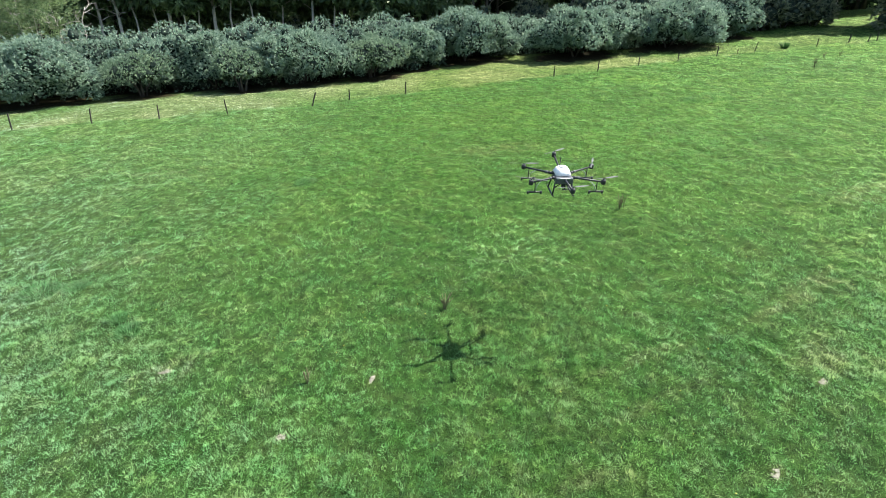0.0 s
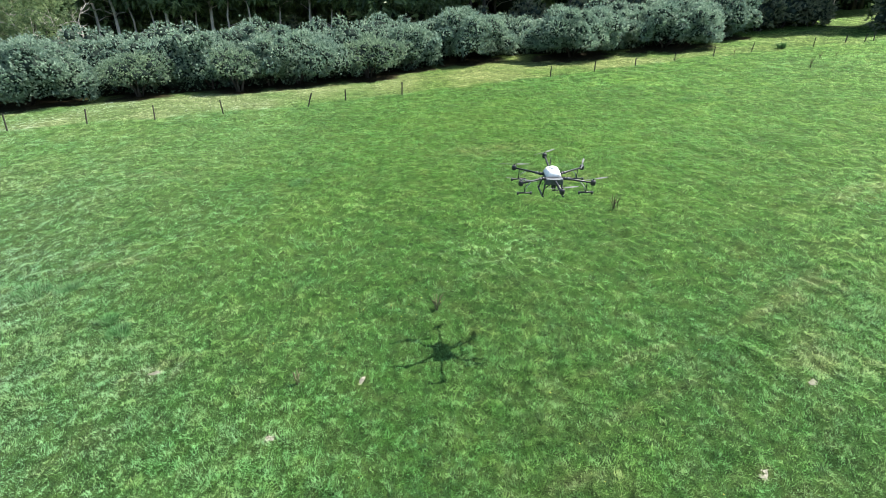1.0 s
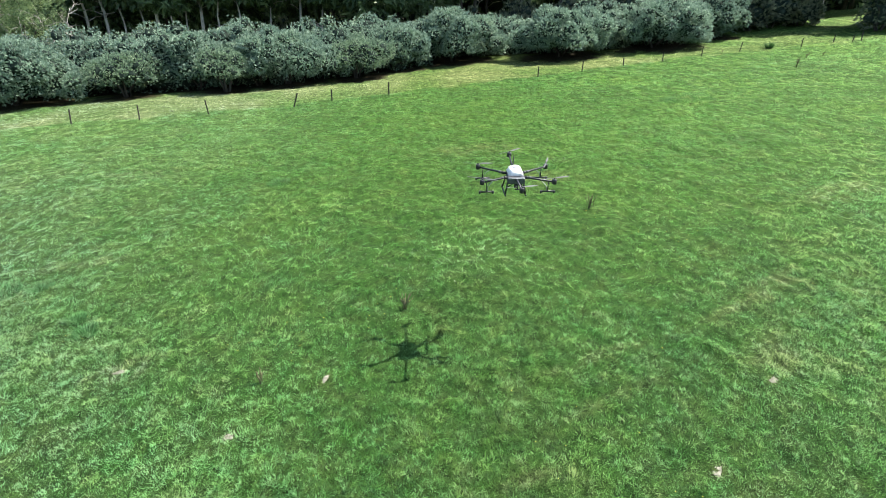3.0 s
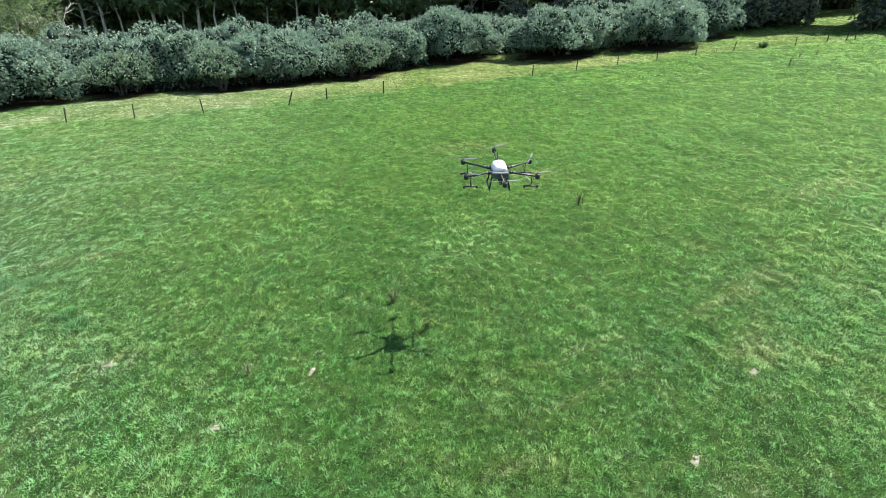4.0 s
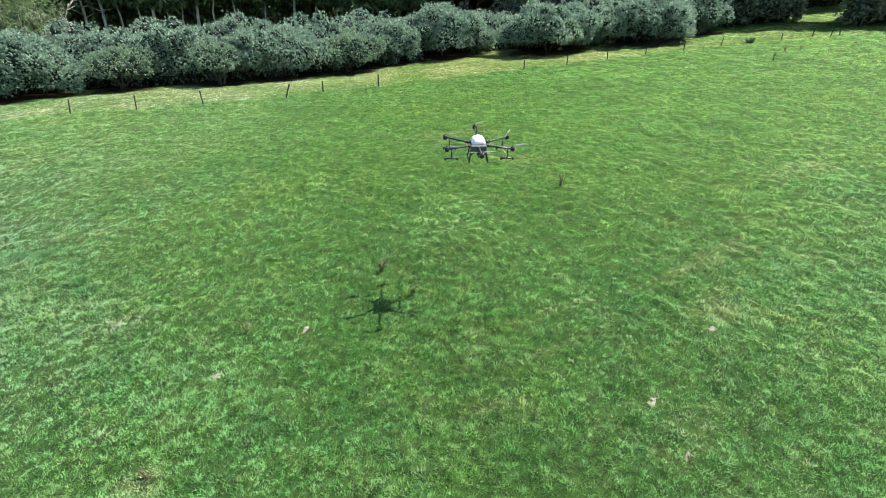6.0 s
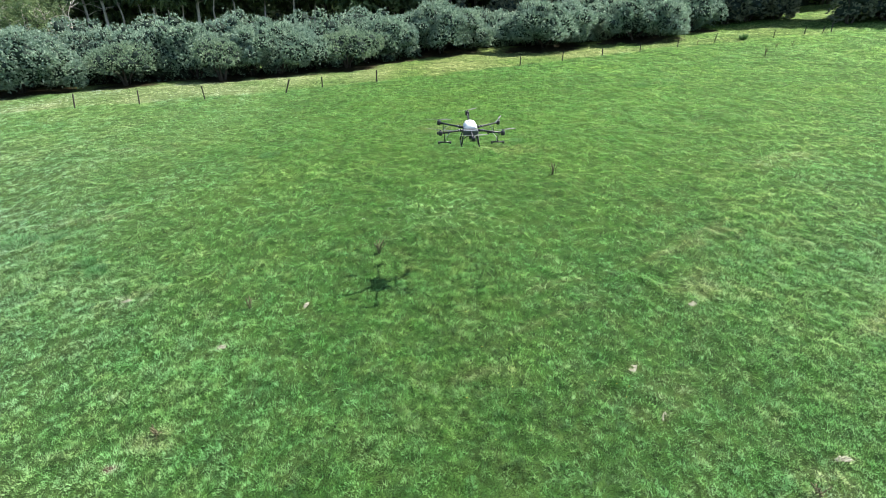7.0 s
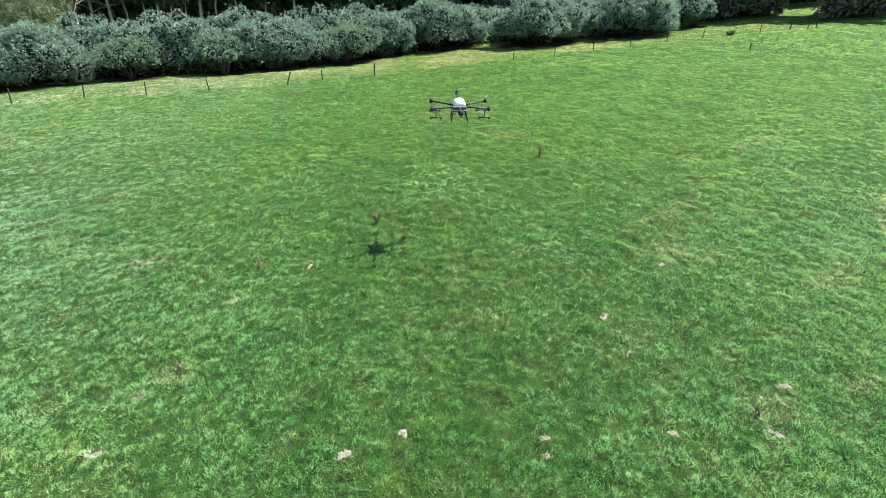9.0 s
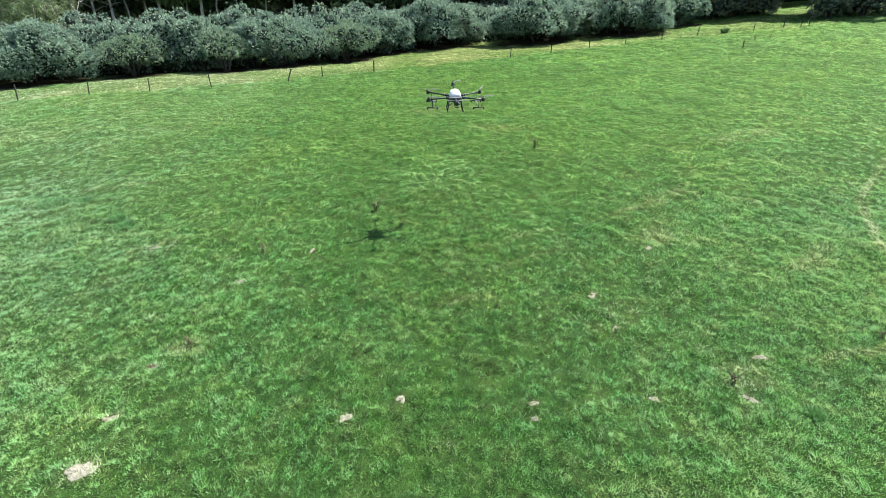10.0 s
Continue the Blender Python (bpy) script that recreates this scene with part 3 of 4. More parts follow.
def crown_mesh(name, lobes, tips, leaf, mat, seed, per_tip=5, droop=0.2, core=True, shell=0.34, core_size=0.5, floor=None):
    """A crown of many small leaves in rosettes on the outside of overlapping lobes, round an added dark core that
    stands for its shaded inside.
    lobes: rows of centre and radii. leaf: length and width."""
    rs = np.random.RandomState(seed)
    lobes = np.array(lobes, float)
    area = (lobes[:, 3] * lobes[:, 4] + lobes[:, 3] * lobes[:, 5] + lobes[:, 4] * lobes[:, 5])
    which = rs.choice(len(lobes), size=int(tips * (1.9 if floor is None else 3.0)), p=area / area.sum())
    way = ball_points(rs, len(which))
    c, r = lobes[which, :3], lobes[which, 3:]
    wob = 1 + 0.14 * rs.rand(len(which)) * (rs.rand(len(which)) < 0.25) + 0.3 * (vnoise(way[:, 0] * 3 + which * 7.1, way[:, 1] * 3 + way[:, 2] * 2.3, 1.0, seed + 5) - 0.5)
    p = c + way * r * (wob - shell * rs.rand(len(which)) ** 1.6)[:, None]
    inside = np.zeros(len(p), bool)
    for k, lo in enumerate(lobes):
        inside |= (np.linalg.norm((p - lo[:3]) / lo[3:], axis=1) < 0.80) & (which != k)
    if floor is not None:
        inside |= p[:, 2] < floor + 0.7 * (vnoise(p[:, 0], p[:, 1], 0.9, seed + 6) - 0.25) + 0.12 * rs.randn(len(p))
    p, way = p[~inside][:tips], way[~inside][:tips]
    r = r[~inside][:tips]
    n = len(p)
    outward = way / r
    outward /= np.linalg.norm(outward, axis=1)[:, None]
    outward[:, 2] += 0.25
    p = np.repeat(p, per_tip, 0)
    o = np.repeat(outward, per_tip, 0)
    m = len(p)
    a = o + 0.75 * ball_points(rs, m)
    a[:, 2] -= droop * rs.rand(m)
    a /= np.linalg.norm(a, axis=1)[:, None]
    s = np.cross(a, ball_points(rs, m) + 0.6 * o)
    s /= np.linalg.norm(s, axis=1)[:, None] + 1e-6
    up = np.cross(s, a)
    ln = leaf[0] * (0.6 + 0.7 * rs.rand(m))[:, None]
    wd = leaf[1] * (0.6 + 0.7 * rs.rand(m))[:, None]
    base = p + 0.3 * leaf[0] * ball_points(rs, m)
    v = np.stack([base - 0.5 * wd * s, base + 0.5 * wd * s + 0.1 * wd * up, base + ln * a], 1).reshape(-1, 3)
    f = np.arange(3 * m).reshape(-1, 3)
    tint = np.repeat(np.clip(np.repeat(0.5 + 0.2 * rs.randn(n), per_tip) + 0.17 * rs.randn(m), 0, 1), 3)
    slots = np.zeros(len(f), int)
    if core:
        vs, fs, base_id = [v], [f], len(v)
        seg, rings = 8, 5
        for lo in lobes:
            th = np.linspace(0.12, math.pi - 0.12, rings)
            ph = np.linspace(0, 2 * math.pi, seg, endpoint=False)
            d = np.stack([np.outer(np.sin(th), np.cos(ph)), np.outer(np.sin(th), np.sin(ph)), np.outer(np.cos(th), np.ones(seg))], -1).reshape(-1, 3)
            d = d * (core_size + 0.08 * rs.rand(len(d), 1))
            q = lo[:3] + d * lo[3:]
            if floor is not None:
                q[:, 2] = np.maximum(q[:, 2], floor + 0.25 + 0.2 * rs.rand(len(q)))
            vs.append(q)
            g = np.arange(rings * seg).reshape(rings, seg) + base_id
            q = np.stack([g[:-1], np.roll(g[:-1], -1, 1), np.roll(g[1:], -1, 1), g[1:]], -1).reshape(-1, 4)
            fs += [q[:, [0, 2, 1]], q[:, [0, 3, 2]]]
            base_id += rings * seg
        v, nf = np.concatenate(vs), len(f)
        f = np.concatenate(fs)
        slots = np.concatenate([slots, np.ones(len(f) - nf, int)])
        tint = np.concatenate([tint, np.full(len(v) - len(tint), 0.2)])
    return mesh_np(name, v, f, [mat, MAT_CORE], tint, None, slots)


def shrub(x, y, rx, ry, top, bottom, mat, seed, label, tips=2100, group="hedge shrubs", leaf=(0.19, 0.085)):
    """A broad evergreen shrub: short forked stems under a low domed crown. top, bottom: heights above its ground."""
    rs = np.random.RandomState(seed)
    root = new("shrub")
    root.location = (x, y, land_z(x, y))
    tagged(root, label, "shrub", group)
    # a dome that is widest low down, over open dark ground
    mid = bottom + 0.30 * (top - bottom)
    rz = top - mid
    lobes = [(0, 0, mid, rx * 0.78, ry * 0.78, rz * 0.80)]
    small = min(1.0, rx / 3.2)
    count = int(16 + 2.8 * rx * ry)
    for k in range(count):
        h = 1 - 1.35 * (k + rs.rand()) / count
        a, r = 2.4 * k + rs.rand(), rs.uniform(0.45, 0.8 + 1.2 * rs.rand() ** 2) * small
        flat = (1 - abs(h) ** 2.4) ** 0.5 if h > 0 else 1 - 0.35 * h * h
        u = rs.uniform(0.72, 1.10)
        lobes.append((max(0.1, rx * u - r) * flat * math.cos(a), max(0.1, ry * u - r) * flat * math.sin(a), mid + h * max(0.1, rz * u - 0.8 * r),
                      r * rs.uniform(0.9, 1.3), r * rs.uniform(0.9, 1.2), min(0.85 * r, 0.55 * rz)))
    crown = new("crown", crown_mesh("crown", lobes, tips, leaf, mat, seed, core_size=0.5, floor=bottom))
    crown.parent = root
    for k in range(4):
        bm = bmesh.new()
        a = 2 * math.pi * (k + rs.rand() * 0.5) / 4
        tube(bm, [(0.12 * math.cos(a), 0.12 * math.sin(a), -0.15), (0.3 * math.cos(a), 0.3 * math.sin(a), bottom * 0.6),
                  (0.35 * rx * math.cos(a), 0.35 * ry * math.sin(a), bottom + 0.35 * rz), (0.5 * rx * math.cos(a), 0.5 * ry * math.sin(a), mid)], [0.11, 0.09, 0.07, 0.04])
        part("stem", bm, MAT_BARK, root)
    return root


def build_hedge():
    grey = "broad evergreen shrub with glossy blue-grey green leaves in the hedge row"
    olive = "smaller olive-green shrub with a bare forked stem before the hedge"
    g = lambda x, y, top: top - land_z(x, y)
    for k, (x, y, rx, ry, top, gap, kind) in enumerate(HEDGE):
        big = rx * ry / 14
        shrub(x, y, rx, ry, g(x, y, top), gap, MAT_OLIVE if kind else MAT_SHRUB, 100 + k, olive if kind else grey, int((6500 if kind else 8600) * max(0.30, big)) if k < 10 else (4600 if k < 21 else 2400),
              leaf=(0.12, 0.062) if kind else (0.138, 0.088))


def forest_tree(name, height, radius, crown_from, seed, bark, leaves, tips, leaf, label, dead=4):
    """A tall tree: a tapered, slightly bent trunk, limbs, dead lower branches and a high uneven crown."""
    rs = np.random.RandomState(seed)
    root = new(name)
    tagged(root, label, "tree", "woodland trees")
    bm = bmesh.new()
    bend = [(0.35 * rs.randn() * k / 6, 0.35 * rs.randn() * k / 6) for k in range(8)]
    pts = [(bend[k][0], bend[k][1], height * 0.9 * k / 7 - (0.4 if k == 0 else 0)) for k in range(8)]
    tube(bm, pts, [radius * (1.25 if k == 0 else 1 - 0.11 * k) for k in range(8)], 9)
    part("trunk", bm, bark, root)
    lobes = []
    for k in range(9):
        a, h = 2.4 * k + rs.rand(), crown_from + (height - crown_from) * (0.1 + 0.85 * rs.rand())
        r = (height - crown_from) * rs.uniform(0.16, 0.27)
        reach = (height - crown_from) * 0.25 * rs.rand()
        lobes.append((reach * math.cos(a), reach * math.sin(a), h, r * 1.25, r * 1.25, r * 0.85))
        if k < 6:
            bm = bmesh.new()
            j = min(6, int(h / (height * 0.9) * 7))
            tube(bm, [(pts[j][0], pts[j][1], h - 1.2), (reach * 0.5 * math.cos(a), reach * 0.5 * math.sin(a), h - 0.4), (reach * math.cos(a), reach * math.sin(a), h)], [radius * 0.4, radius * 0.28, 0.03], 6)
            part("limb", bm, bark, root)
    for k in range(dead):
        bm = bmesh.new()
        a, h = 6.28 * rs.rand(), crown_from * (0.25 + 0.7 * rs.rand())
        u = Vector((math.cos(a), math.sin(a), 0.1 + 0.5 * rs.rand()))
        j = min(6, int(h / (height * 0.9) * 7))
        p = Vector((pts[j][0], pts[j][1], h))
        q = p + u * 0.9 + Vector((0, 0, 0.15))
        e = q + u * 0.9 + Vector((0.3 * rs.randn(), 0.3 * rs.randn(), -0.2))
        tube(bm, [p, q, e], [0.055, 0.04, 0.015], 5)
        tube(bm, [q, q + Vector((u.y, -u.x, 0.4)) * 0.7], [0.03, 0.01], 5)
        part("dead_branch", bm, MAT_PALE_BARK, root)
    crown = new("crown", crown_mesh("crown", lobes, tips, leaf, leaves, seed + 50, 5, 0.3, False, 0.6))
    crown.parent = root
    return root


def bare_tree(x, y, h, seed):
    """A dead, leafless tree: a thin bleached stem with crooked side branches and twigs."""
    rs = np.random.RandomState(seed)
    root = new("dead_tree")
    root.location = (x, y, land_z(x, y))
    tagged(root, "leafless dead tree with bleached crooked branches behind the hedge", "tree", "dead trees")
    pts = [Vector((0.25 * rs.randn() * k / 5, 0.25 * rs.randn() * k / 5, h * k / 6 - (0.3 if k == 0 else 0))) for k in range(7)]
    bm = bmesh.new()
    tube(bm, pts, [0.10 - 0.013 * k for k in range(7)], 8)
    part("trunk", bm, MAT_PALE_BARK, root)
    for k in range(16):
        bm = bmesh.new()
        q = 0.3 + 0.65 * rs.rand()
        j = min(5, int(q * 6))
        p = pts[j].lerp(pts[j + 1], q * 6 - j)
        a, l = 6.28 * rs.rand(), rs.uniform(0.9, 2.0)
        u = Vector((math.cos(a), math.sin(a), rs.uniform(0.0, 0.6)))
        line = [p]
        for step in range(4):
            u = (u + 0.45 * Vector(rs.randn(3).tolist())).normalized()
            line.append(line[-1] + u * l / 4)
        tube(bm, line, [0.045, 0.036, 0.028, 0.02, 0.01], 5)
        for step in (1, 2, 3):
            w = (u + 0.8 * Vector(rs.randn(3).tolist())).normalized()
            tube(bm, [line[step], line[step] + w * 0.35, line[step] + w * 0.6 + Vector((0, 0, 0.1))], [0.02, 0.014, 0.006], 4)
        part("branch", bm, MAT_PALE_BARK, root)


def build_woods():
    rs = np.random.RandomState(77)
    dark = forest_tree("forest_tree", 17, 0.26, 6.5, 201, MAT_BARK, MAT_WOODS, 1200, (0.75, 0.36), "tall dark woodland tree with a bare lower trunk")
    pale = forest_tree("forest_tree", 16, 0.20, 7.0, 202, MAT_PALE_BARK, MAT_WOODS, 1000, (0.65, 0.32), "tall pale-barked tree at the wood edge", 7)
    slim = forest_tree("forest_tree", 14, 0.13, 7.0, 203, MAT_PALE_BARK, MAT_WOODS, 700, (0.65, 0.32), "slender pale-barked tree at the wood edge", 4)
    low = forest_tree("forest_tree", 12, 0.22, 1.2, 204, MAT_BARK, MAT_WOODS, 1000, (0.70, 0.40), "dense dark evergreen tree leafy to the ground", 0)
    pine = forest_tree("pine_tree", 10, 0.16, 1.6, 205, MAT_BARK, MAT_PINE, 3000, (0.34, 0.058), "light green feathery pine behind the hedge", 6)
    # first of each stands where it was built, the others are copies
    spots = {dark: [(-47, 56), (-41, 60), (-29, 60), (-12, 63), (-7, 62), (-1, 64), (4, 63), (9, 65), (14, 64), (20, 66), (-22, 66), (-35, 66), (-16, 68), (-50, 64), (-4, 70), (6, 71), (16, 72), (-28, 73), (-40, 73), (26, 68),  (-31, 61.5), (47.5, 78.0)],
             pale: [(-35.4, 57), (-33.5, 57), (-28.6, 57), (-24.0, 57), (-43.0, 58.0), (-15.0, 60.0), (-38.2, 57)],
             slim: [(-31.8, 57), (-30.4, 57), (-27.2, 57), (-25.6, 57), (-22.5, 57), (-20.4, 57.5), (-18.2, 60), (-40.5, 58.0), (-12.8, 59.5), (41.0, 60.8), (44.0, 70.5), (45.2, 58.4)],
             low: [(33.0, 63.0), (37.0, 66.5), (47.0, 72.0), (54.0, 57.5), (59.5, 57.0), (62.0, 66.0), (51.5, 72.5), (-24.0, 61.5), (-13.0, 63.5), (-36.5, 61.0), (30.0, 66.0), (38.5, 70.5), (64, 61), (0.0, 74), (-10, 75), (10, 76), (-20, 77), (20, 75), (-32, 79), (-45, 78), (-57, 66), (-62, 74), (30, 73), (36, 75), (-54, 58), (52, 72), (-9.2, 58.8), (-4.0, 59.6), (2.6, 62.2), (-27.5, 60.6)],
             pine: [(-44.6, 48.6), (-41.2, 48.4), (-38.2, 48.7), (-35.8, 49.2), (-48.0, 49.5)]}
    for tree, places in spots.items():
        for k, (x, y) in enumerate(places):
            m = pose(x, y, land_z(x, y) - 0.05, rs.uniform(-3, 3), rs.uniform(-6, 6), rs.uniform(0, 360))
            s = rs.uniform(0.88, 1.15)
            if k == 0:
                tree.matrix_basis = m
            else:
                copy_thing(tree, m).scale = (s, s, s)
    for k, (x, y, h) in enumerate([(-37.0, 47.6, 7.2), (-34.2, 48.2, 6.8), (-39.6, 47.0, 6.6), (-32.4, 48.8, 6.6), (-35.6, 47.4, 6.0)]):
        bare_tree(x, y, h, 450 + k)
    # dark bushes at the wood's foot
    scrub = "dark tangled woodland bush in the shade of the trees"
    for k, (x, y, rx, top) in enumerate([(33.2, 60.2, 2.4, 4.4), (35.8, 60.6, 2.6, 6.0), (38.6, 60.0, 2.2, 3.4), (45.2, 57.4, 2.0, 8.0), (47.8, 57.0, 2.4, 9.5), (42.5, 54.0, 2.2, 6.6), (46.2, 54.0, 2.6, 7.2), (50.8, 53.8, 2.8, 5.8), (55.2, 53.0, 2.8, 5.8), (59.7, 52.6, 2.8, 5.8), (48.2, 59.0, 2.4, 4.4), (39.2, 63.0, 2.4, 4.2), (39.4, 62.2, 1.2, 3.0), (-29.5, 60.2, 2.4, 4.4), (-22.5, 60.0, 2.2, 4.0), (-17.5, 61.0, 2.4, 4.6), (-11.5, 61.5, 2.2, 4.4), (-37.0, 60.0, 2.2, 4.2),
                                         (-3.0, 60.0, 3.0, 3.6), (3.0, 60.5, 3.2, 4.4), (9.0, 62.0, 3.2, 4.6), (-9.0, 57.5, 2.8, 3.2), (14.5, 61.8, 3.0, 4.6), (21.0, 62.5, 3.2, 4.4), (27.0, 62.5, 2.8, 4.2),
                                         (-15.0, 57.0, 2.8, 3.0), (-26.0, 63.0, 3.2, 3.4), (-34.0, 62.5, 3.2, 3.2), (-20.0, 64.0, 3.2, 3.2), (-42, 63, 3.4, 3.2)]):
        shrub(x, y, rx, rx, top, 0.15, MAT_SCRUB, 300 + k, scrub, 800, "woodland bushes", (0.26, 0.15))
    # the depth of the wood behind
    lobes = []
    for k in range(140):
        x = -110 + 230 * (k + rs.rand()) / 140
        y = 84 + 10 * rs.rand() - 0.0016 * (x - 5) ** 2 * (1 if x < 60 else 0.5)
        for h in (2.5, 7.5, 12.5):
            lobes.append((x + 2 * rs.randn(), y + 2 * rs.randn(), 8.5 + h, 4.6, 4.0, 4.2))
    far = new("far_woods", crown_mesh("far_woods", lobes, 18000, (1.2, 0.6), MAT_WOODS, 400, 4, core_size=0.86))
    tagged(far, "dense dark woodland behind the first trees", "woods", kind="stuff")


# ---------------------------------------------------------------- fence posts
def fence_post(x, y, h, lean, seed):
    rs = np.random.RandomState(seed)
    bm = bmesh.new()
    w = rs.uniform(0.062, 0.078)
    block(bm, (0, 0, h / 2 - 0.2), (w, w * rs.uniform(0.75, 1.0), h + 0.4), 0.012)
    for v in bm.verts:
        v.co += Vector((rs.uniform(-1, 1), rs.uniform(-1, 1), 0)) * 0.006
        if v.co.z > h * 0.9:
            v.co.z += 0.25 * v.co.x
    me = bpy.data.meshes.new("fence_post")
    bm.to_mesh(me)
    bm.free()
    me.materials.append(MAT_POST)
    ob = new("fence_post", me)
    ob.matrix_basis = pose(x, y, land_z(x, y), rs.uniform(-4, 4), math.degrees(lean), rs.uniform(-25, 25))
    how = "leaning" if abs(lean) > 0.09 else "upright"
    tagged(ob, f"dark weathered wooden fence post, {how}, in long grass", "fence post", "fence posts")


# ---------------------------------------------------------------- drone
def build_drone():
    white = rough_material("white_tank_plastic", (0.70, 0.70, 0.70), (0.82, 0.82, 0.81), 5.0, 0.38, 0.5, 0.0)
    grey = rough_material("grey_plastic", (0.055, 0.058, 0.064), (0.095, 0.10, 0.105), 8.0, 0.45, 0.5, 0.0)
    black = rough_material("carbon_black", (0.014, 0.014, 0.016), (0.030, 0.030, 0.034), 14.0, 0.4, 0.5, 0.0)
    blade_mat = rough_material("grey_rotor_plastic", (0.07, 0.08, 0.08), (0.13, 0.14, 0.14), 6.0, 0.7, 0.5, 0.0)
    steel = rough_material("dull_metal", (0.30, 0.30, 0.31), (0.45, 0.45, 0.46), 20.0, 0.35, 0.5, 0.0, (1, 1, 1), 0.8)
    hose_mat = rough_material("pale_hose", (0.30, 0.31, 0.31), (0.42, 0.43, 0.43), 9.0, 0.5, 0.4, 0.0)
    root = new("spraying_drone")
    tagged(root, "white and black six-rotor crop-spraying drone hovering over the pasture", "drone")
    # tank with a domed top and a filler cap
    bm = bmesh.new()
    block(bm, (0, 0.05, 0.030), (0.38, 0.42, 0.19), 0.075)
    for v in bm.verts:
        if v.co.z > 0.05:
            v.co.x *= 0.84
            v.co.y = 0.05 + (v.co.y - 0.05) * 0.85
    for f in bm.faces:
        f.smooth = True
    tank = part("tank", bm, white, root, "white plastic liquid tank")
    bm = bmesh.new()
    tube(bm, [(0, 0.08, 0.115), (0, 0.08, 0.135), (0, 0.08, 0.150), (0, 0.08, 0.156)], [0.080, 0.080, 0.072, 0.05], 16)
    part("filler_cap", bm, white, tank)
    bm = bmesh.new()
    block(bm, (0, -0.12, -0.10), (0.42, 0.34, 0.15), 0.03)
    block(bm, (0, 0.16, -0.10), (0.36, 0.30, 0.12), 0.03)
    body = part("body", bm, grey, root, "dark grey plastic front housing")
    bm = bmesh.new()
    block(bm, (0, -0.285, -0.028), (0.38, 0.04, 0.03), 0.008)
    part("front_panel", bm, steel, body, "dull metal front strip")
    bm = bmesh.new()
    block(bm, (0, -0.20, -0.23), (0.085, 0.10, 0.12), 0.012)
    tube(bm, [(0, -0.26, -0.24), (0, -0.275, -0.24)], [0.03, 0.03], 12)
    part("radar", bm, black, root, "black radar and camera unit")
    R = 0.98
    for k, deg in enumerate((90, 30, -30, -90, -150, 150)):
        c, s = math.cos(radians(deg)), math.sin(radians(deg))
        centre = k in (0, 3)
        lift = 0.13 if k == 0 else (0.0 if k == 3 else 0.0)
        ex, ey, ez = R * c, R * s, -0.03 + lift
        bm = bmesh.new()
        tube(bm, [(0.20 * c, 0.24 * s, -0.06), (0.36 * c, 0.38 * s, -0.05 + lift * 0.4), (ex * 0.99, ey * 0.99, ez)], [0.030, 0.024, 0.021], 10)
        tube(bm, [(0.26 * c, 0.29 * s, -0.058), (0.34 * c, 0.36 * s, -0.05 + lift * 0.35)], [0.036, 0.036], 10)
        arm = part("arm", bm, black, root, "black carbon arm")
        bm = bmesh.new()
        tube(bm, [(ex, ey, ez - 0.055), (ex, ey, ez - 0.045), (ex, ey, ez + 0.05), (ex, ey, ez + 0.065)], [0.045, 0.056, 0.056, 0.04], 16)
        tube(bm, [(ex, ey, ez + 0.06), (ex, ey, ez + 0.10)], [0.016, 0.016], 8)
        part("motor", bm, black, arm)
        # two-bladed folding rotor, blades at rest
        bm = bmesh.new()
        spin = (35, 70, 15, 8, -20, 178)[k]
        for side in (0, 180):
            a = radians(spin + side)
            u, w = Vector((math.cos(a), math.sin(a), 0)), Vector((-math.sin(a), math.cos(a), 0))
            rows = []
            for q, chord, twist in ((0.03, 0.010, 0.0), (0.08, 0.017, 0.007), (0.18, 0.023, 0.007), (0.29, 0.018, 0.004), (0.37, 0.010, 0.002)):
                o = Vector((ex, ey, ez + 0.095)) + u * q + Vector((0, 0, 0.02 * q))
                ring = [o + w * chord + Vector((0, 0, twist)), o + Vector((0, 0, 0.005)), o - w * chord - Vector((0, 0, twist)), o - Vector((0, 0, 0.004))]
                rows.append([bm.verts.new(p) for p in ring])
            for r0, r1 in zip(rows, rows[1:]):
                for j in range(4):
                    bm.faces.new((r0[j], r0[(j + 1) % 4], r1[(j + 1) % 4], r1[j]))
            bm.faces.new(rows[0][::-1])
            bm.faces.new(rows[-1])
        bmesh.ops.recalc_face_normals(bm, faces=bm.faces)
        part("propeller", bm, blade_mat, arm, "dark grey two-bladed propeller")
        if not centre:
            sx, sy, sz = ex * 0.86, ey * 0.86, ez
            bm = bmesh.new()
            tube(bm, [(sx, sy, sz), (sx, sy, sz - 0.27)], [0.011, 0.011], 8)
            tube(bm, [(sx - 0.16, sy, sz - 0.27), (sx + 0.16, sy, sz - 0.27)], [0.021, 0.021], 8)
            boom = part("spray_boom", bm, black, arm, "thin black T-shaped spray boom")
            for end in (-1, 1):
                bm = bmesh.new()
                tube(bm, [(sx + end * 0.155, sy, sz - 0.245), (sx + end * 0.155, sy, sz - 0.30), (sx + end * 0.155, sy, sz - 0.325)], [0.026, 0.026, 0.014], 8)
                part("nozzle", bm, black, boom)
            # hose looping from the arm down to the boom
            ix, iy = ex * 0.66, ey * 0.66
            bm = bmesh.new()
            tube(bm, [(ix, iy, sz - 0.02), (ix + 0.06 * c, iy + 0.06 * s, sz - 0.06), (sx - 0.05 * c, sy - 0.05 * s, sz - 0.13), (sx - 0.02 * c, sy - 0.02 * s, sz - 0.25)], [0.009] * 4, 6)
            part("hose", bm, hose_mat, arm, "pale grey liquid hose")
            # folding joint of the arm
            bm = bmesh.new()
            tube(bm, [(ex * 0.36, ey * 0.36 + 0.01 * s, ez - 0.018), (ex * 0.43, ey * 0.43, ez - 0.014)], [0.034, 0.034], 10)
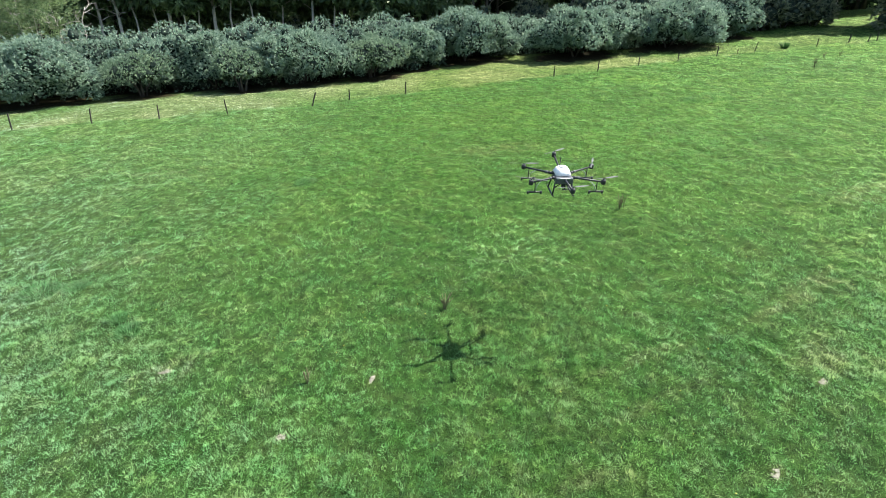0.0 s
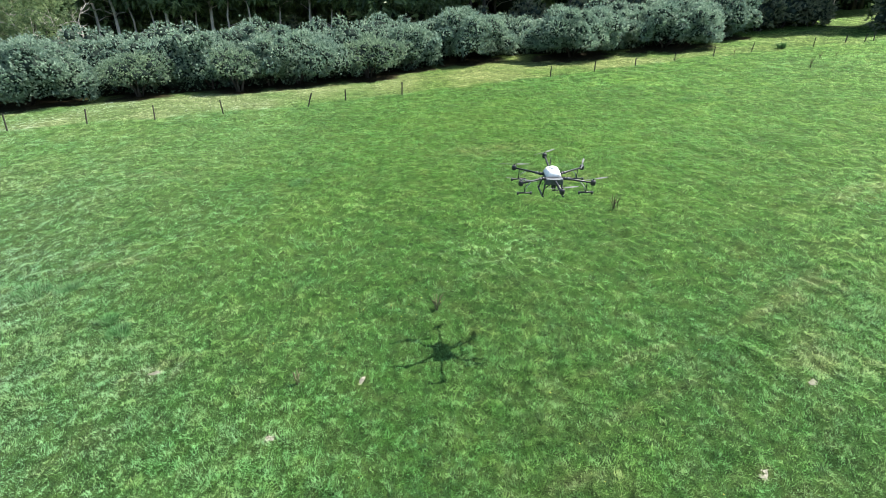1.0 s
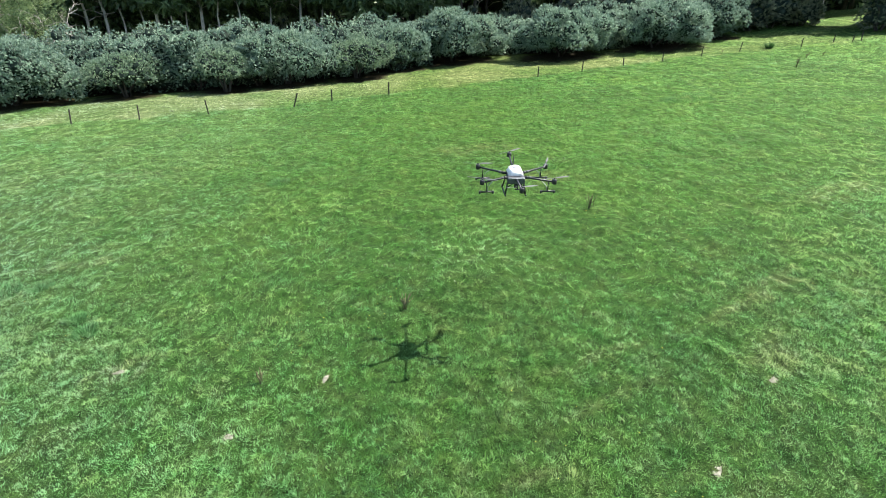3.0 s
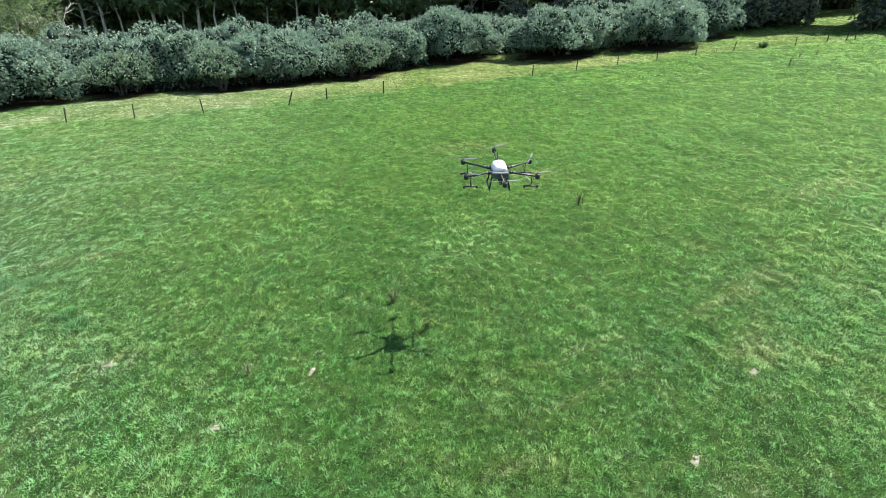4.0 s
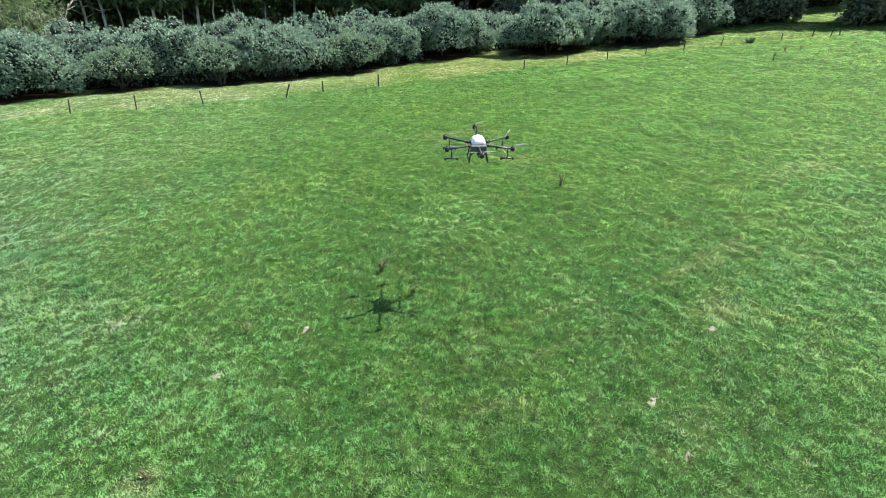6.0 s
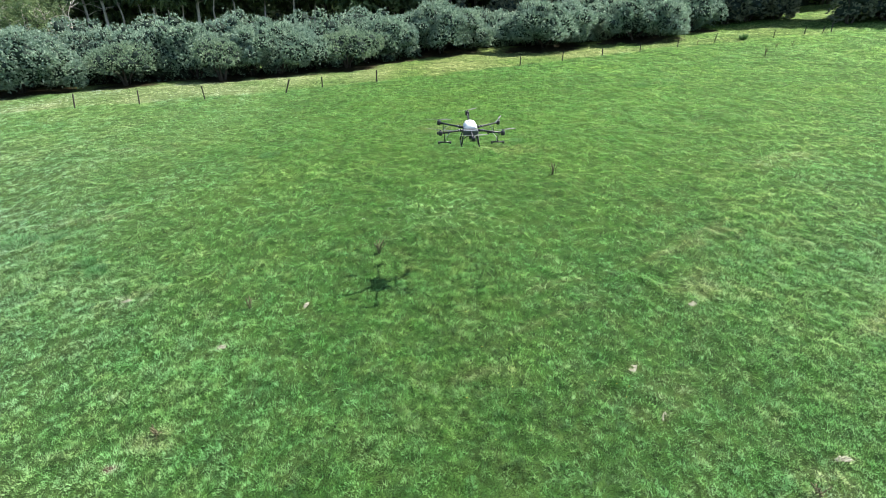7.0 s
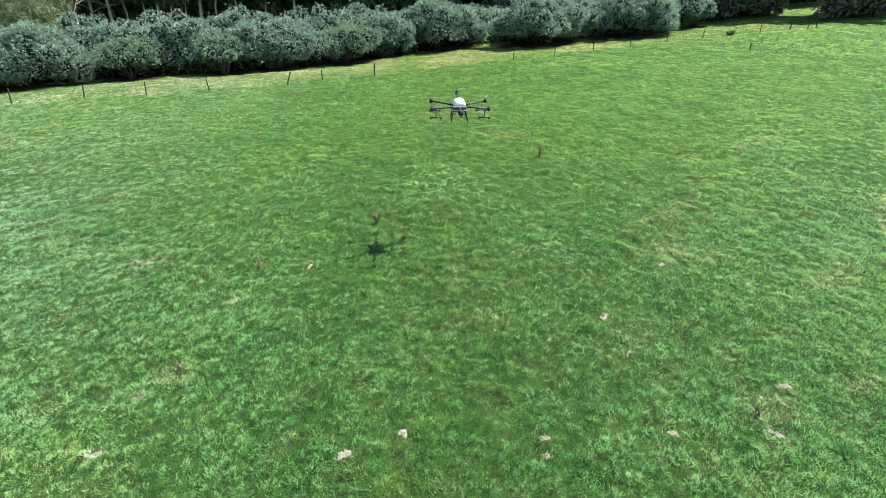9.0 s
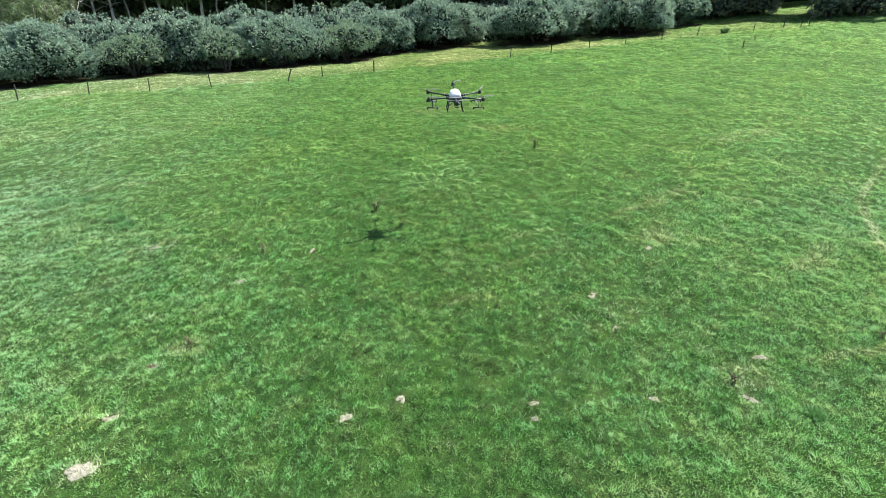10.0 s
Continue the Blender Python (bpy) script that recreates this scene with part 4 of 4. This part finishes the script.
            part("clamp", bm, grey, arm, "dark grey folding clamp")
    for side in (-1, 1):
        bm = bmesh.new()
        block(bm, (side * 0.15, -0.29, -0.02), (0.05, 0.02, 0.03), 0.004)
        part("lamp_lens", bm, steel, root)
        for fore in (-1, 1):
            bm = bmesh.new()
            tube(bm, [(side * 0.19, fore * 0.17, -0.14), (side * 0.245, fore * 0.24, -0.455)], [0.019, 0.019], 9)
            part("leg", bm, black, root)
        bm = bmesh.new()
        tube(bm, [(side * 0.245, -0.34, -0.445), (side * 0.245, -0.28, -0.465), (side * 0.245, 0.28, -0.465), (side * 0.245, 0.34, -0.445)], [0.018, 0.02, 0.02, 0.018], 9)
        part("skid", bm, black, root)
        bm = bmesh.new()
        tube(bm, [(side * 0.20, -0.18, -0.30), (side * 0.05, -0.16, -0.20)], [0.012, 0.012], 8)
        part("brace", bm, black, root)
    bm = bmesh.new()
    tube(bm, [(0.06, -0.16, -0.18), (0.06, -0.16, -0.36)], [0.012, 0.012], 8)
    tube(bm, [(-0.01, -0.16, -0.36), (0.13, -0.16, -0.36)], [0.016, 0.016], 8)
    part("pump_nozzle", bm, black, root)
    bm = bmesh.new()
    tube(bm, [(-0.02, 0.25, 0.08), (-0.02, 0.25, 0.33)], [0.012, 0.010], 8)
    part("aerial", bm, black, root)
    root.matrix_basis = pose(2.71, 11.69, 6.01, 8, 0, 3)
    root.scale = (0.968, 0.968, 0.968)


# ---------------------------------------------------------------- small things of the paddock
def bare_patch(spot, seed, mat, label):
    cx, cy, a, b, turn = spot
    rs = np.random.RandomState(seed)
    bm = bmesh.new()
    rings = []
    edge = rs.rand(20)
    for q, h in ((1.0, -0.03), (0.8, -0.002), (0.5, 0.008), (0.22, 0.010)):
        ring = []
        for k in range(20):
            t = 2 * math.pi * k / 20
            r = q * (0.72 + 0.34 * edge[k] + 0.2 * rs.rand())
            u, v = a * r * math.cos(t), b * r * math.sin(t)
            c, s = math.cos(radians(turn)), math.sin(radians(turn))
            x, y = u * c - v * s, u * s + v * c
            ring.append(bm.verts.new((x, y, land_z(cx + x, cy + y) - land_z(cx, cy) + h + 0.006 * rs.randn())))
        rings.append(ring)
    for r0, r1 in zip(rings, rings[1:]):
        for k in range(20):
            bm.faces.new((r0[k], r0[(k + 1) % 20], r1[(k + 1) % 20], r1[k]))
    bm.faces.new(rings[-1])
    me = bpy.data.meshes.new("soil_patch")
    bm.to_mesh(me)
    bm.free()
    me.materials.append(mat)
    ob = new("soil_patch", me)
    ob.location = (cx, cy, land_z(cx, cy))
    tagged(ob, label, "soil patch", "bare patches")


def dock_weed(x, y, h, seed, stalks=9, spread=0.3):
    """A dead brown dock: upright branching stalks with clotted seed heads."""
    rs = np.random.RandomState(seed)
    root = new("dock_weed")
    root.location = (x, y, land_z(x, y))
    tagged(root, "dead brown dock weed standing in the grass", "weed", "dry weeds")
    for k in range(stalks):
        bm = bmesh.new()
        a, l = 6.28 * rs.rand(), h * rs.uniform(0.55, 1.0)
        e = Vector((math.cos(a) * spread * rs.rand(), math.sin(a) * spread * rs.rand(), l))
        tube(bm, [(0.04 * rs.randn(), 0.04 * rs.randn(), -0.03), e * 0.5 + Vector((0, 0, 0.03)), e], [0.008, 0.007, 0.004], 5)
        stalk = part("stalk", bm, MAT_STRAW, root)
        bm = bmesh.new()
        steps = [0.45 + 0.55 * j / 9 for j in range(10)]
        tube(bm, [e * q + Vector((0, 0, 0.03 * (1 - q))) + Vector(rs.randn(3).tolist()) * 0.008 for q in steps], [0.005 + 0.020 * rs.rand() * (1.15 - 0.8 * q) for q in steps], 6)
        part("seed_head", bm, MAT_STRAW, stalk)


def tuft(x, y, r, h, seed, tint, n=700, thick=1.0):
    """A taller tussock of grass."""
    rs = np.random.RandomState(seed)
    a, q = 6.28 * rs.rand(n), r * np.sqrt(rs.rand(n))
    px, py = q * np.cos(a), q * np.sin(a)
    pz = land(x + px, y + py) - land_z(x, y)
    l = h * (0.5 + 0.7 * rs.rand(n))
    lean = np.clip(0.25 + 0.9 * q / r + 0.25 * rs.randn(n), 0, 1.4)
    w = thick * (0.006 + 0.005 * rs.rand(n))
    t = 6.28 * rs.rand(n)
    base = np.stack([px, py, pz - 0.02], 1)
    side = np.stack([np.cos(t) * w, np.sin(t) * w, 0 * t], 1)
    b = a + 0.5 * rs.randn(n)
    mid = base + np.stack([l * 0.55 * np.sin(lean * 0.5) * np.cos(b), l * 0.55 * np.sin(lean * 0.5) * np.sin(b), l * 0.55 * np.cos(lean * 0.5)], 1)
    tip = mid + np.stack([l * 0.5 * np.sin(lean * 1.3) * np.cos(b), l * 0.5 * np.sin(lean * 1.3) * np.sin(b), l * 0.5 * np.cos(lean * 1.3)], 1)
    v = np.stack([base - side, base + side, mid + side * 0.7, mid - side * 0.7, tip], 1).reshape(-1, 3)
    i = np.arange(n)[:, None] * 5
    f = np.concatenate([i + np.array([[0, 1, 2]]), i + np.array([[0, 2, 3]]), i + np.array([[3, 2, 4]])], 1).reshape(-1, 3)
    ob = new("grass_tussock", mesh_np("grass_tussock", v, f, [MAT_BLADE], np.repeat(np.clip(tint + 0.16 * rs.randn(n), 0, 1), 5), np.zeros(5 * n), hue=np.full(5 * n, 0.36), lie=np.tile((0.0, 0.0, 1.0), (5 * n, 1))))
    ob.location = (x, y, land_z(x, y))
    tagged(ob, "tall dark green tussock of grass in the pasture", "grass tussock", "tussocks")


def flowers(name, colour, spots, size, seed, label):
    """Small flower heads on stems, scattered in drifts."""
    rs = np.random.RandomState(seed)
    m, n, l, p = material(name + "_petals")
    l.new(mix_col(n, l, noise_node(n, l, 30).outputs["Fac"], tuple(0.75 * c for c in colour), colour), p.inputs["Base Color"])
    p.inputs["Roughness"].default_value = 0.6
    vs, fs, k = [], [], 0
    for cx, cy, spread, count in spots:
        for _ in range(count):
            x, y = cx + spread * rs.randn(), cy + spread * 0.8 * rs.randn()
            z, s = land_z(x, y) + rs.uniform(0.12, 0.2), size * rs.uniform(0.7, 1.3)
            vs += [(x + s * math.cos(a), y + s * math.sin(a), z + s * 0.35) for a in (0, 1.26, 2.51, 3.77, 5.03)] + [(x, y, z - s * 0.2), (x, y, z + s * 0.5)]
            fs += [(k + j, k + (j + 1) % 5, k + 6) for j in range(5)] + [(k + (j + 1) % 5, k + j, k + 5) for j in range(5)]
            k += 7
    ob = new(name, mesh_np(name, np.array(vs), np.array(fs), [m]))
    tagged(ob, label, "flowers", kind="stuff")


build_hedge()
build_woods()
for number, row in enumerate(POSTS):
    fence_post(*row, 500 + number)
build_drone()
for number, row in enumerate(BARE):
    bare_patch(row, 600 + number, MAT_DUNG if number in (13,) else MAT_SOIL, "dark damp soil patch in the grass" if number in (13,) else "pale dry bare soil patch in the grass")
for number, (x, y, h, stalks, spread) in enumerate([(-0.02, 12.38, 0.55, 12, 0.25), (6.48, 18.35, 0.6, 10, 0.3), (-3.15, 9.65, 0.4, 6, 0.12), (27.1, 40.7, 0.7, 8, 0.3), (12.8, 5.7, 0.25, 8, 0.2), (8.6, 4.35, 0.24, 9, 0.2),
                                                   (-3.66, 5.6, 0.3, 6, 0.12), (29.5, 43.5, 0.5, 5, 0.2), (31.2, 44.2, 0.5, 5, 0.2), (24.5, 47.0, 0.5, 5, 0.3)]):
    dock_weed(x, y, h, 700 + number, stalks, spread)
for number, (x, y, r, h) in enumerate([(-11.7, 13.0, 0.42, 0.24), (-8.25, 11.3, 0.26, 0.22), (-10.8, 13.3, 0.3, 0.2), (-8.8, 11.8, 0.22, 0.2), (9.9, 3.6, 0.16, 0.17), (16.8, 33.5, 0.9, 0.2), (14.9, 33.0, 0.6, 0.18), (5.5, 22.5, 0.4, 0.18), (-6.0, 21.0, 0.4, 0.18)]):
    tuft(x, y, r * 1.15, h * 0.8, 800 + number, 0.52, 520)
tuft(29.5, 48.9, 0.24, 0.72, 820, 0.16, 200, 2.2)
flowers("buttercups", (0.80, 0.66, 0.05), [(-3.4, 11.2, 0.7, 26), (-1.2, 12.3, 1.0, 20), (8.2, 16.0, 1.6, 40), (-4.9, 3.1, 0.3, 12), (-5.6, 2.9, 0.4, 8), (-0.3, 3.2, 0.5, 8), (12.5, 20.0, 2.5, 30), (-9.0, 12.0, 1.5, 20), (3.0, 8.0, 2.5, 25), (14, 13, 2.0, 20)], 0.010, 41, "scattered small yellow buttercups in the grass")
flowers("clover", (0.72, 0.74, 0.66), [(0.3, 14.6, 1.3, 60), (4.2, 15.2, 1.3, 35), (-4.6, 15.0, 0.8, 15), (9.5, 21.0, 2.0, 30), (13.0, 8.0, 1.6, 15), (2.0, 19.0, 3.0, 25)], 0.011, 42, "scattered small white clover heads in the grass")
grass()
